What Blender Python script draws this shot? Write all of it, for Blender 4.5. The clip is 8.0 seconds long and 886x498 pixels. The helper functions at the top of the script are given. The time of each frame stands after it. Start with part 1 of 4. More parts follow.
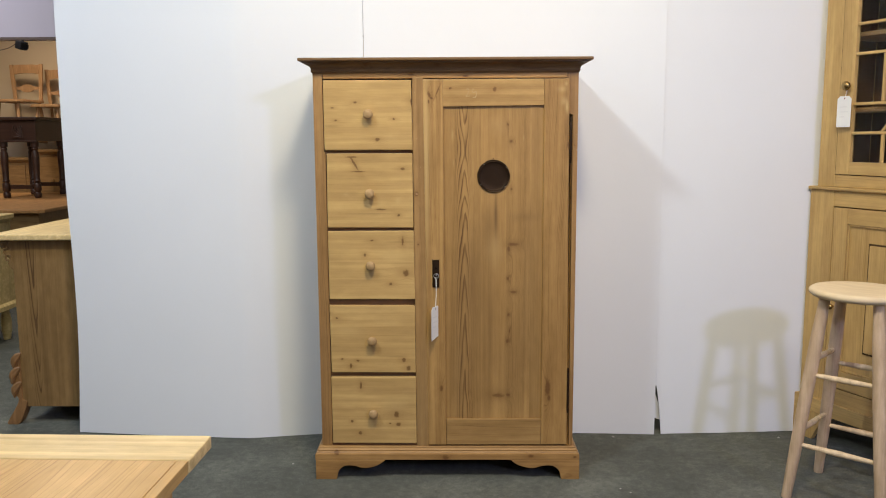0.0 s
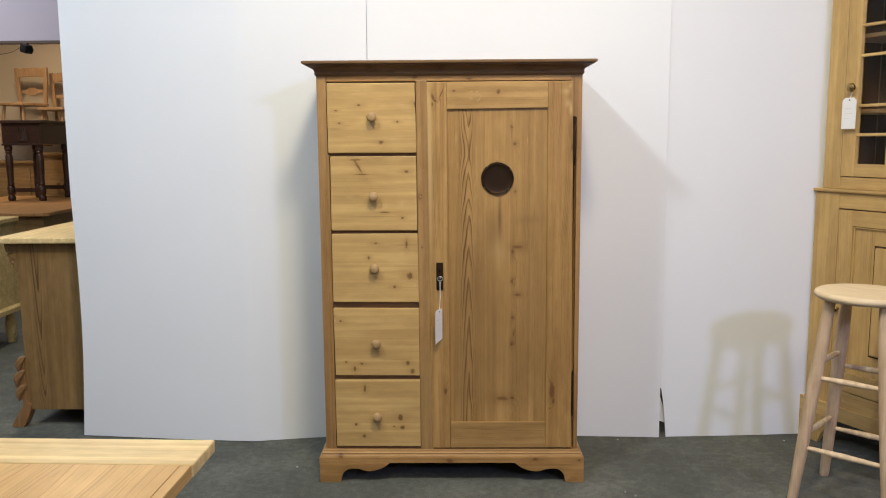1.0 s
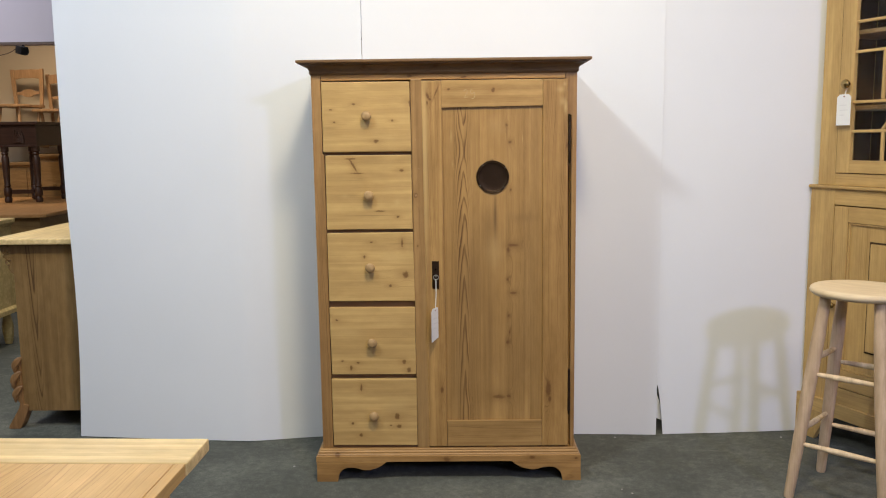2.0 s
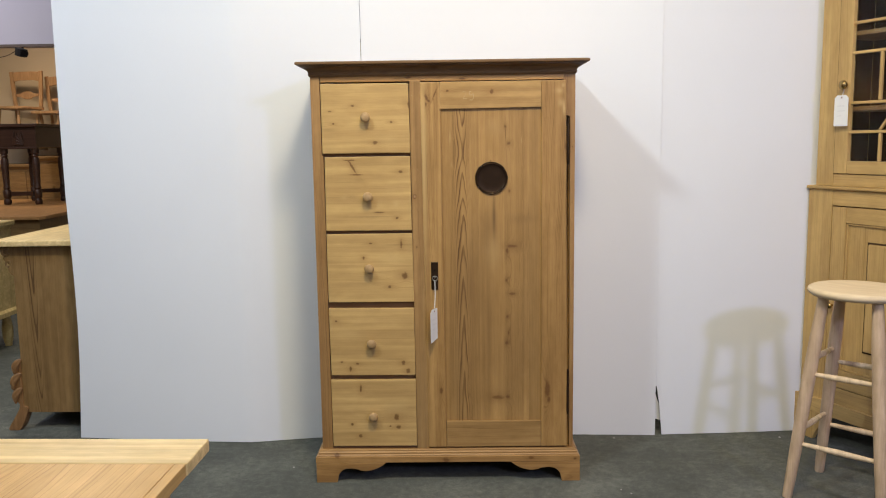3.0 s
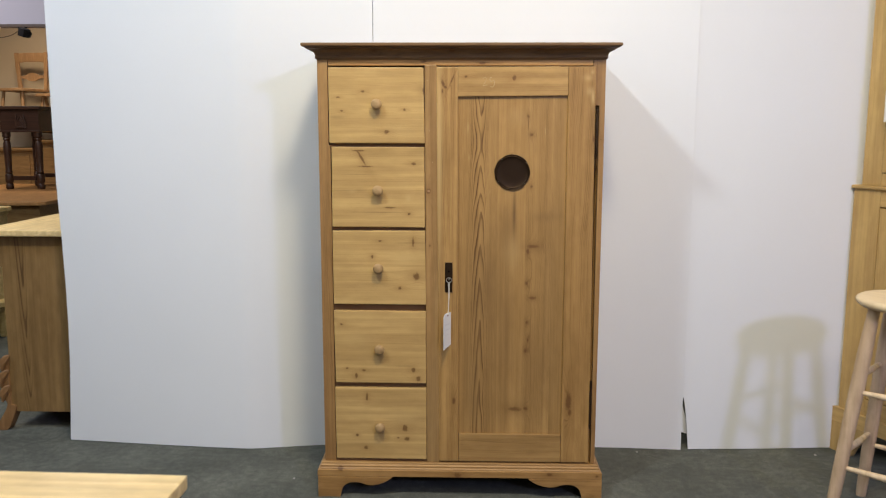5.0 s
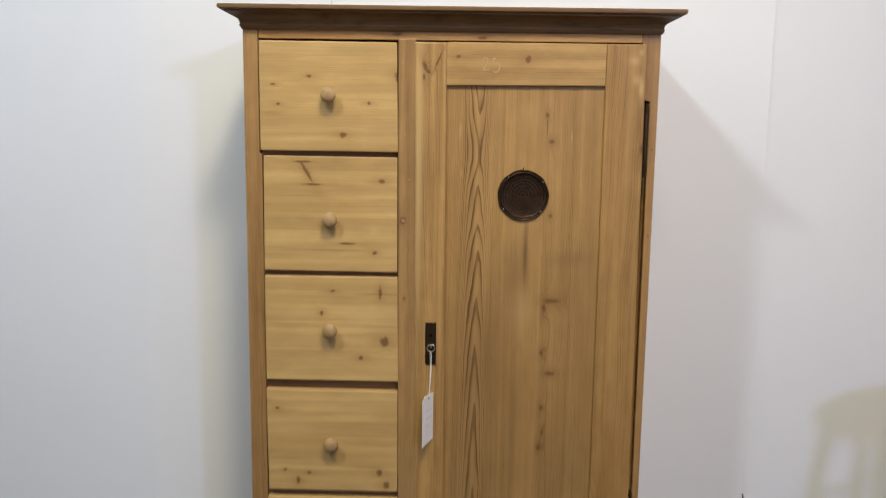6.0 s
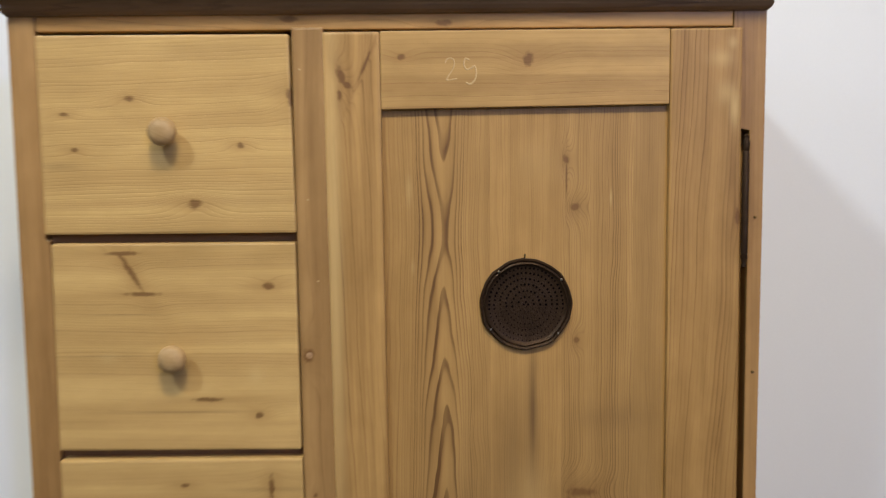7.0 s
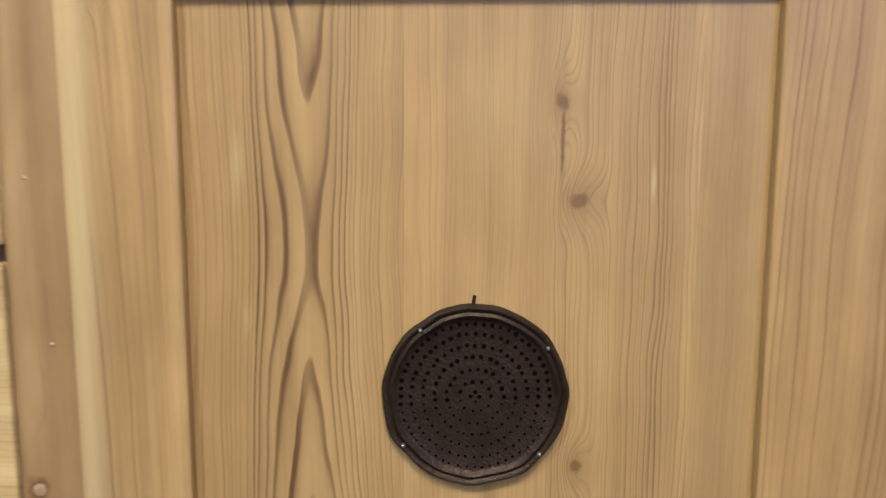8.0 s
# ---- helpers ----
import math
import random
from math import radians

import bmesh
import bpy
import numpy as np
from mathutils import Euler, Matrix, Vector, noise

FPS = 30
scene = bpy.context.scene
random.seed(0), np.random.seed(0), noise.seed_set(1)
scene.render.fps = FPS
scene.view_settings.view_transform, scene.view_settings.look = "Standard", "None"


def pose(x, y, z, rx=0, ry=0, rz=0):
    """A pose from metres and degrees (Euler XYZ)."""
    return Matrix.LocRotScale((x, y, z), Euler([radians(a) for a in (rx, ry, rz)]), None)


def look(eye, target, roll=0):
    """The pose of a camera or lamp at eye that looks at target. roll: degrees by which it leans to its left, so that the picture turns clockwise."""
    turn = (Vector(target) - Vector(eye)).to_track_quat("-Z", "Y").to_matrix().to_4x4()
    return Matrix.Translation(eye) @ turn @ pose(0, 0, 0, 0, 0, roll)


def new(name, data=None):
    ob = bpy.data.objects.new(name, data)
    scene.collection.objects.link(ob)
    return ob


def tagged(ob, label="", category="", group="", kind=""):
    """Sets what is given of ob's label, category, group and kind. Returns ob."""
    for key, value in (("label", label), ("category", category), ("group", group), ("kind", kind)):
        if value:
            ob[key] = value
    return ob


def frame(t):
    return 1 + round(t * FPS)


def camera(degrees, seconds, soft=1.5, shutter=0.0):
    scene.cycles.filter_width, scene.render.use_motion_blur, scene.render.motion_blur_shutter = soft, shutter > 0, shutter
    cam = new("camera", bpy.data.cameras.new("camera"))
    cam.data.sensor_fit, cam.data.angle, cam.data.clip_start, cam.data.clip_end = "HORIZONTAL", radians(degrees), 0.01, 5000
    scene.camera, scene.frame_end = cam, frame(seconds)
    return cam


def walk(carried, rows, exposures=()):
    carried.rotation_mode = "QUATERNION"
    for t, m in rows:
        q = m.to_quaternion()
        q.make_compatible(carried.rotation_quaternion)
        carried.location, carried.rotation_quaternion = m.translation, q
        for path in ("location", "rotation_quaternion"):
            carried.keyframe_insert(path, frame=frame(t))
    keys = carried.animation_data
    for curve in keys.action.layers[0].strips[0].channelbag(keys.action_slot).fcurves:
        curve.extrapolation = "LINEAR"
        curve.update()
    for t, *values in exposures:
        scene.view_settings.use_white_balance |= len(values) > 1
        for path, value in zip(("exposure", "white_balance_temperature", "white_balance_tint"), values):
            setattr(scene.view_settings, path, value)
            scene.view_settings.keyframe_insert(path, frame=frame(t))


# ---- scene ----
cam = camera(57.0, 8.0, soft=1.1, shutter=0.35)
ROWS = [
    (0.0, 0.0221, -3.1381, 1.3512, 0.621, -7.699, -0.249),
    (0.5, 0.0236, -3.1357, 1.3520, 0.683, -7.611, -0.383),
    (1.0, 0.0228, -3.1333, 1.3532, 0.909, -7.551, -0.367),
    (1.5, 0.0302, -3.1308, 1.3490, 0.881, -7.603, -0.548),
    (3.0, 0.0344, -3.1423, 1.3482, 0.740, -7.470, -0.765),
    (3.5, 0.0342, -3.1401, 1.3506, 0.892, -7.472, -0.847),
    (4.0, 0.0365, -3.1378, 1.3529, 1.052, -7.599, -0.862),
    (4.5, 0.0310, -3.1105, 1.3550, 1.272, -7.790, -0.290),
    (4.7, 0.0220, -3.0645, 1.3515, 1.418, -7.940, -0.030),
    (5.8, 0.0088, -2.1747, 1.3526, 1.000, -8.686, 0.718),
    (6.0, 0.0090, -2.0097, 1.3561, 0.610, -8.049, 0.859),
    (6.5, 0.0323, -1.5496, 1.3708, 0.693, -6.292, 0.799),
    (7.0, 0.0698, -1.0981, 1.3772, -0.064, -4.801, -0.525),
    (7.3, 0.1038, -0.8847, 1.3774, -0.527, -4.907, -0.499),
    (7.5, 0.1357, -0.7348, 1.3858, -0.192, -5.273, 0.123),
    (7.8, 0.1573, -0.6100, 1.3854, 0.245, -6.151, 0.519),
    (8.0, 0.1608, -0.5300, 1.3815, 0.006, -7.882, 0.403),
]


def eye_pose(x, y, z, yaw, pitch, roll):
    return pose(x, y, z, 0, 0, yaw) @ pose(0, 0, 0, 90 + pitch, 0, 0) @ pose(0, 0, 0, 0, 0, roll)


EXPOSURES = [(0.0, 0.0, 6620, 10), (4.7, 0.0, 6620, 10), (6.0, -0.10, 6580, 10), (7.0, -0.13, 6500, 10), (7.5, 0.24, 6150, 10), (8.0, 0.42, 5400, 10)]
walk(cam, [(t, eye_pose(*row)) for t, *row in ROWS], EXPOSURES)

# ---------------------------------------------------------------- light
world = bpy.data.worlds.new("world")
scene.world = world
world.use_nodes = True
world.node_tree.nodes["Background"].inputs["Color"].default_value = (0.8, 0.85, 1.0, 1)
world.node_tree.nodes["Background"].inputs["Strength"].default_value = 0.02


def disc_lamp(name, eye, target, watts, size, colour, spread=140):
    lamp = bpy.data.lights.new(name, "AREA")
    lamp.shape, lamp.size, lamp.energy, lamp.color = "DISK", size, watts, colour
    lamp.spread = radians(spread)
    ob = new(name, lamp)
    ob.matrix_world = look(eye, target)
    return ob


disc_lamp("ceiling_spot_cool", (-1.45, -2.05, 3.72), (0.0, 0.3, 1.0), 28, 0.30, (0.82, 0.93, 1.0), 130)
disc_lamp("ceiling_spot_warm", (0.32, -2.00, 3.82), (0.35, 0.3, 1.0), 36, 0.50, (1.0, 0.87, 0.60), 130)
disc_lamp("ceiling_spot_rear", (2.75, -5.4, 3.0), (0.9, 0.4, 0.8), 52, 0.36, (0.47, 0.53, 1.0))
# two broad unseen fill lamps, added to lift the walls and soften shadows
disc_lamp("ceiling_fill", (0.80, -2.35, 4.1), (0.80, -2.2, 0.0), 27, 1.6, (1.0, 0.965, 0.85), 180)
disc_lamp("rear_fill", (0.6, -4.7, 4.1), (0.6, -4.5, 0.0), 50, 1.6, (1.0, 0.95, 0.77), 180)
# added local lamps, out of view, that brighten the left and far parts
disc_lamp("bulkhead_fill", (-4.6, 3.0, 3.2), (-4.2, 4.4, 0.6), 28, 0.5, (0.98, 0.93, 0.95), 170)
disc_lamp("back_wall_fill", (-4.35, 4.98, 2.80), (-4.2, 5.1, 0.0), 19, 0.4, (1.0, 0.80, 0.56), 170)
disc_lamp("side_fill", (-3.2, -0.6, 3.2), (-2.4, 0.9, 0.0), 32, 0.5, (0.66, 0.80, 1.0), 170)
disc_lamp("sideboard_fill", (-2.4, 1.7, 3.2), (-2.2, 1.3, 0.9), 22, 0.3, (1.0, 0.92, 0.78), 130)


# ---------------------------------------------------------------- materials
class Tree:
    """Short hand for building a node material."""

    def __init__(self, name):
        self.mat = bpy.data.materials.new(name)
        self.mat.use_nodes = True
        self.nt = self.mat.node_tree
        self.bsdf = self.nt.nodes["Principled BSDF"]

    def put(self, socket, value):
        if isinstance(value, bpy.types.NodeSocket):
            self.nt.links.new(value, socket)
        else:
            socket.default_value = value

    def math(self, op, a, b=0.0, c=0.0, clamp=False):
        n = self.nt.nodes.new("ShaderNodeMath")
        n.operation, n.use_clamp = op, clamp
        for s, v in zip(n.inputs, (a, b, c)):
            self.put(s, v)
        return n.outputs[0]

    def xyz(self, x, y, z):
        n = self.nt.nodes.new("ShaderNodeCombineXYZ")
        for s, v in zip(n.inputs, (x, y, z)):
            self.put(s, v)
        return n.outputs[0]

    def noise(self, vec, scale=1.0, detail=2.0, rough=0.5):
        n = self.nt.nodes.new("ShaderNodeTexNoise")
        self.put(n.inputs["Vector"], vec)
        n.inputs["Scale"].default_value, n.inputs["Detail"].default_value = scale, detail
        n.inputs["Roughness"].default_value = rough
        return n.outputs[0]

    def random(self, value):
        n = self.nt.nodes.new("ShaderNodeTexWhiteNoise")
        n.noise_dimensions = "1D"
        self.put(n.inputs["W"], value)
        return n.outputs["Value"]

    def ramp(self, fac, stops):
        n = self.nt.nodes.new("ShaderNodeValToRGB")
        els = n.color_ramp.elements
        while len(els) < len(stops):
            els.new(0.5)
        for e, (p, v) in zip(els, stops):
            e.position = p
            e.color = (v, v, v, 1) if isinstance(v, (int, float)) else (*v, 1)
        self.put(n.inputs[0], fac)
        return n.outputs[0]

    def mix(self, fac, a, b, kind="MIX"):
        n = self.nt.nodes.new("ShaderNodeMix")
        n.data_type, n.blend_type = "RGBA", kind
        self.put(n.inputs[0], fac)
        for s, v in ((n.inputs[6], a), (n.inputs[7], b)):
            self.put(s, (*v, 1) if isinstance(v, tuple) and len(v) == 3 else v)
        return n.outputs[2]

    def coords(self, rand=False):
        n = self.nt.nodes.new("ShaderNodeTexCoord").outputs["Object"]
        if rand:
            r = self.nt.nodes.new("ShaderNodeObjectInfo").outputs["Random"]
            v = self.nt.nodes.new("ShaderNodeVectorMath")
            self.put(v.inputs[0], n)
            self.put(v.inputs[1], self.xyz(self.math("MULTIPLY", r, 1.7), self.math("MULTIPLY", r, 0.9), self.math("MULTIPLY", r, 2.3)))
            n = v.outputs[0]
        return n

    def split(self, vec):
        n = self.nt.nodes.new("ShaderNodeSeparateXYZ")
        self.put(n.inputs[0], vec)
        return n.outputs[0], n.outputs[1], n.outputs[2]

    def bump(self, height, strength, distance=0.002):
        n = self.nt.nodes.new("ShaderNodeBump")
        n.inputs["Strength"].default_value, n.inputs["Distance"].default_value = strength, distance
        self.put(n.inputs["Height"], height)
        self.put(self.bsdf.inputs["Normal"], n.outputs[0])

    def finish(self, colour, rough=0.5, metal=0.0, spec=0.5):
        self.put(self.bsdf.inputs["Base Color"], (*colour, 1) if isinstance(colour, tuple) else colour)
        self.put(self.bsdf.inputs["Roughness"], rough)
        self.put(self.bsdf.inputs["Metallic"], metal)
        self.put(self.bsdf.inputs["Specular IOR Level"], spec)
        return self.mat


def wood(name, along="z", light=(0.56, 0.36, 0.16), dark=(0.33, 0.17, 0.06), pith=(0.03, 0.03), slope=0.04, ring=0.0045,
         contrast=0.6, knots=(), stains=(), joins=(), rough=0.45, wave=1.0, rand=False, patch=0.5, saddle=None, tones=(), wobble=1.0, streak=0.30, depths=(), pale=0.42, knot=0.74, mottled=0.50):
    """Pine: growth rings round a slanting pith, cut by the board's face, with knots that push the rings aside.
    knots: (across, along, radius across, radius along, turn); stains: (across, along, two radii, strength); joins: where boards are glued, across."""
    t = Tree(name)
    m = t.math
    x, y, z = t.split(t.coords(rand))
    u, v, w = {"z": (x, z, y), "x": (z, x, y), "y": (x, y, z)}[along]
    u0, v0 = u, v

    def grain(across, length, detail=2.0, rough_=0.5):
        return t.noise(t.xyz(m("MULTIPLY", u, across), m("MULTIPLY", w, across), m("MULTIPLY", v, length)), 1.0, detail, rough_)

    shift = 0.0
    for n, j in enumerate(joins):
        shift = m("ADD", m("MULTIPLY", m("GREATER_THAN", u, j), 0.11 if n % 2 else 0.05), shift)
    if joins:
        u = m("ADD", u, shift)
    low, mid, fine = grain(5.0, 1.6), grain(22.0, 7.0), grain(60.0, 4.0)
    warp = m("ADD", m("MULTIPLY", m("SUBTRACT", low, 0.5), 0.045 * wave), m("MULTIPLY", m("SUBTRACT", fine, 0.5), 0.0030 * wobble))
    warp = m("ADD", warp, m("MULTIPLY", m("SUBTRACT", mid, 0.5), 0.0065 * wobble))
    core, halo = None, None
    speck = t.noise(t.xyz(m("MULTIPLY", u, 150.0), m("MULTIPLY", w, 150.0), m("MULTIPLY", v, 150.0)), 1.0, 2.0) if knots else None
    for ku, kv, ru, rv, *turn in knots:
        du, dv = m("SUBTRACT", u0, ku), m("SUBTRACT", v0, kv)
        if turn:
            c, s = math.cos(radians(turn[0])), math.sin(radians(turn[0]))
            du, dv = m("ADD", m("MULTIPLY", du, c), m("MULTIPLY", dv, s)), m("SUBTRACT", m("MULTIPLY", dv, c), m("MULTIPLY", du, s))
        q2 = m("ADD", m("POWER", m("DIVIDE", m("ABSOLUTE", du), ru), 2.0), m("POWER", m("DIVIDE", m("ABSOLUTE", dv), rv), 2.0))
        q = m("ADD", m("SQRT", q2), m("MULTIPLY", m("SUBTRACT", speck, 0.5), 1.3))
        f2 = m("ADD", m("POWER", m("DIVIDE", m("ABSOLUTE", du), 2.4 * ru), 2.0), m("POWER", m("DIVIDE", m("ABSOLUTE", dv), 4.5 * rv), 2.0))
        near = m("EXPONENT", m("MULTIPLY", f2, -1.0))
        warp = m("ADD", warp, m("MULTIPLY", near, 2.2 * min(ru, rv)))
        c1 = m("MULTIPLY", m("SUBTRACT", 1.25, q), 1.7, clamp=True)
        core = c1 if core is None else m("MAXIMUM", core, c1)
        halo = near if halo is None else m("MAXIMUM", halo, near)
    if saddle is None:
        a = m("SUBTRACT", u, pith[0])
        c = m("ADD", m("ADD", w, pith[1]), m("MULTIPLY", v, slope))
        r = m("ADD", m("SQRT", m("ADD", m("MULTIPLY", a, a), m("MULTIPLY", c, c))), warp)
        rings = m("ADD", m("DIVIDE", r, ring), m("MULTIPLY", t.noise(t.xyz(m("MULTIPLY", r, 75.0), 0.0, 3.1), 1.0, 1.0), 2.4))
        stops = [(0.0, 0.02), (0.35, 0.06), (0.66, 0.25), (0.88, 1.0), (0.95, 0.85), (1.0, 0.02)]
    else:
        # flat-sawn board: nested arches both ways from a narrow waist, the lines bunching at the sides
        a, dz = m("ADD", m("SUBTRACT", u, pith[0]), m("MULTIPLY", warp, 1.2)), m("ADD", m("SUBTRACT", v, saddle), m("MULTIPLY", m("SUBTRACT", grain(18.0, 11.0), 0.5), 0.085))
        a = m("ADD", m("SQRT", m("ADD", m("MULTIPLY", a, a), 0.000018)), m("MULTIPLY", warp, 0.35))
        rise = m("MULTIPLY", m("SQRT", m("ADD", m("MULTIPLY", dz, dz), 0.0004)), m("MULTIPLY", m("SUBTRACT", 1.11, m("MULTIPLY", m("TANH", m("MULTIPLY", dz, 33.0)), 0.14)), slope))
        rise = m("DIVIDE", rise, m("ADD", 1.0, m("MULTIPLY", m("ABSOLUTE", dz), 1.2)))
        if joins:
            rise = m("MULTIPLY", rise, m("SUBTRACT", 1.0, m("MULTIPLY", m("GREATER_THAN", u0, joins[0]), 0.88)))
        flank = m("MULTIPLY", m("ADD", m("SUBTRACT", u, pith[0]), 0.006), 80.0, clamp=True)
        h = m("ADD", m("MULTIPLY", a, 75.0), m("MULTIPLY", m("SMOOTH_MAX", m("SUBTRACT", a, m("SUBTRACT", 0.030, m("MULTIPLY", flank, 0.013))), 0.0, 0.01), 1.0 / ring - 75.0))
        rings = m("ADD", m("SUBTRACT", h, rise), 40.84)
        rings = m("ADD", rings, m("MULTIPLY", m("MULTIPLY", m("SUBTRACT", t.noise(t.xyz(m("MULTIPLY", rings, 0.45), 0.0, 3.1), 1.0, 1.0), 0.5), 2.4), m("MULTIPLY", m("SUBTRACT", a, 0.012), 30.0, clamp=True)))
        stops = [(0.0, 0.02), (0.35, 0.05), (0.62, 0.25), (0.82, 1.0), (0.94, 0.78), (1.0, 0.02)]
    shade = t.ramp(m("FRACT", rings), stops)
    each = t.random(m("FLOOR", rings))
    shade = m("MULTIPLY", shade, m("ADD", m("MULTIPLY", m("POWER", each, 1.5), 1.0), 0.22 if saddle is None else 0.60))
    fibre, fade, band, blotch = grain(420.0, 9.0, 3.0, 0.6), grain(14.0, 1.1), grain(85.0, 1.4, 3.0, 0.6), grain(7.0, 2.2, 3.0, 0.55)
    depth = m("MULTIPLY", m("ADD", m("MULTIPLY", fade, 1.7 if saddle is None else 0.9), 0.05 if saddle is None else 0.6), contrast * 1.15)
    if saddle is not None:
        depth = m("MULTIPLY", m("MULTIPLY", depth, m("SUBTRACT", 1.0, m("MULTIPLY", flank, 0.30))), m("ADD", 0.21, m("EXPONENT", m("MULTIPLY", m("MULTIPLY", a, a), -1150.0))))
    if depths:
        scale = depths[0]
        for j, before, after in zip(joins, depths, depths[1:]):
            scale = m("ADD", scale, m("MULTIPLY", m("GREATER_THAN", u0, j), after - before))
        depth = m("MULTIPLY", depth, scale)
    colour = t.mix(m("MULTIPLY", shade, depth, clamp=True), light, dark)
    colour = t.mix(m("MULTIPLY", m("SUBTRACT", fibre, 0.35, clamp=True), 0.40), colour, dark)
    colour = t.mix(m("MULTIPLY", m("SUBTRACT", band, 0.42, clamp=True), streak * 3.0, clamp=True), colour, dark)
    bright = grain(48.0, 1.3, 2.0, 0.5)
    colour = t.mix(m("MULTIPLY", m("SUBTRACT", bright, 0.46, clamp=True), pale * 5.0, clamp=True), colour, tuple(min(1.0, k * g) for k, g in zip(light, (1.36, 1.42, 1.50))))
    tone = m("ADD", 1.0 - patch * 0.5, m("MULTIPLY", blotch, patch))
    colour = t.mix(1.0, colour, t.xyz(tone, m("POWER", tone, 1.12), m("POWER", tone, 1.3)), "MULTIPLY")
    flake = grain(34.0, 13.0, 3.0, 0.6)
    mottle = m("ADD", 1.0 - mottled / 2, m("MULTIPLY", flake, mottled))
    colour = t.mix(1.0, colour, t.xyz(mottle, m("POWER", mottle, 1.1), m("POWER", mottle, 1.35)), "MULTIPLY")
    if tones:
        board = tones[0]
        for j, before, after in zip(joins, tones, tones[1:]):
            board = m("ADD", board, m("MULTIPLY", m("GREATER_THAN", u0, j), after - before))
        colour = t.mix(1.0, colour, t.xyz(board, board, board), "MULTIPLY")
    for su, sv, ru, rv, strength in stains:
        du, dv = m("DIVIDE", m("SUBTRACT", u0, su), ru), m("DIVIDE", m("SUBTRACT", v0, sv), rv)
        s = m("EXPONENT", m("MULTIPLY", m("ADD", m("MULTIPLY", du, du), m("MULTIPLY", dv, dv)), -1.0))
        s = m("MULTIPLY", s, m("ADD", 0.45, m("MULTIPLY", band, 1.1)))
        colour = t.mix(m("MULTIPLY", s, abs(strength), clamp=True), colour, (0.13, 0.070, 0.026) if strength > 0 else (0.58, 0.405, 0.175))
    if core is not None:
        colour = t.mix(m("MULTIPLY", m("POWER", halo, 1.6), 0.40, clamp=True), colour, dark)
        colour = t.mix(m("MULTIPLY", core, knot, clamp=True), colour, (0.115, 0.046, 0.011))
    t.bump(m("ADD", m("MULTIPLY", shade, -0.6), m("MULTIPLY", fibre, 0.5)), 0.22, 0.0012)
    return t.finish(colour, m("ADD", rough - 0.06, m("MULTIPLY", fibre, 0.16)), 0.0, 0.4)


def plain(name, colour, rough=0.6, metal=0.0, spread=0.08, scale=9.0, fine=160.0, relief=0.15, spec=0.5, rand=False):
    """A surface of one colour with stains, fine grain and relief."""
    t = Tree(name)
    c = t.coords(rand)
    big, small = t.noise(c, scale, 4.0, 0.6), t.noise(c, fine, 2.0)
    tone = t.math("ADD", 1.0 - spread, t.math("ADD", t.math("MULTIPLY", big, spread * 1.4), t.math("MULTIPLY", small, spread * 0.6)))
    col = t.mix(1.0, colour, t.xyz(tone, tone, tone), "MULTIPLY")
    t.bump(t.math("ADD", t.math("MULTIPLY", big, 0.3), small), relief, 0.001)
    return t.finish(col, t.math("ADD", rough - 0.05, t.math("MULTIPLY", big, 0.1)), metal, spec)


def carpet(name):
    t = Tree(name)
    c = t.coords()
    tuft, streak, stain = t.noise(c, 190.0, 3.0, 0.75), t.noise(c, 30.0, 4.0, 0.75), t.noise(c, 2.6, 4.0, 0.6)
    f = t.math("ADD", t.math("MULTIPLY", tuft, 0.5), t.math("ADD", t.math("MULTIPLY", streak, 0.35), t.math("MULTIPLY", stain, 0.4)))
    col = t.ramp(f, [(0.40, (0.055, 0.058, 0.050)), (0.62, (0.106, 0.110, 0.097)), (0.80, (0.215, 0.218, 0.188))])
    t.bump(t.math("ADD", tuft, t.math("MULTIPLY", streak, 0.6)), 0.8, 0.004)
    return t.finish(col, 0.95, 0.0, 0.15)


LIGHT, DARK = (0.425, 0.232, 0.076), (0.170, 0.078, 0.021)
TAN, TAN_DARK = (0.328, 0.180, 0.064), (0.148, 0.070, 0.021)

M_WALL = plain("white_board_paint", (0.785, 0.797, 0.825), 0.55, 0, 0.05, 1.6, 240, 0.06)
M_CREAM = plain("cream_wall_paint", (0.60, 0.50, 0.36), 0.8, 0, 0.12, 2.0, 90, 0.3)
M_GREY = plain("grey_bulkhead_paint", (0.47, 0.465, 0.56), 0.7, 0, 0.08, 1.5, 120, 0.2)
M_CEIL = plain("ceiling_paint", (0.72, 0.72, 0.72), 0.8, 0, 0.06, 2.0, 120, 0.2)
M_CARPET = carpet("grey_carpet")
M_IRON = plain("dark_rusty_iron", (0.040, 0.0235, 0.0135), 0.40, 0.55, 0.7, 55, 420, 0.75, 0.12)
M_HOLE = plain("hole_black", (0.003, 0.002, 0.002), 0.9, 0, 0.1, spec=0.02)
M_STEEL = plain("worn_steel", (0.55, 0.53, 0.50), 0.28, 1.0, 0.2, 60, 400, 0.2)
M_BRASS = plain("aged_brass", (0.36, 0.25, 0.10), 0.25, 1.0, 0.3, 60, 300, 0.2)
M_CARD = plain("white_card", (0.82, 0.81, 0.80), 0.6, 0, 0.05, 30, 300, 0.1)
M_PEN = plain("faded_pen", (0.73, 0.72, 0.72), 0.7, 0, 0.2, 200, 600, 0.1)
M_STRING = plain("white_string", (0.74, 0.70, 0.62), 0.9, 0, 0.2, 200, 900, 0.6)
M_EYELET = plain("tag_eyelet_red", (0.22, 0.05, 0.04), 0.6)
M_CHALK = plain("chalk", (0.455, 0.320, 0.165), 0.95, 0, 0.4, 180, 700, 0.6)
M_DUST = plain("dusty_paper", (0.34, 0.33, 0.31), 0.8, 0, 0.2)
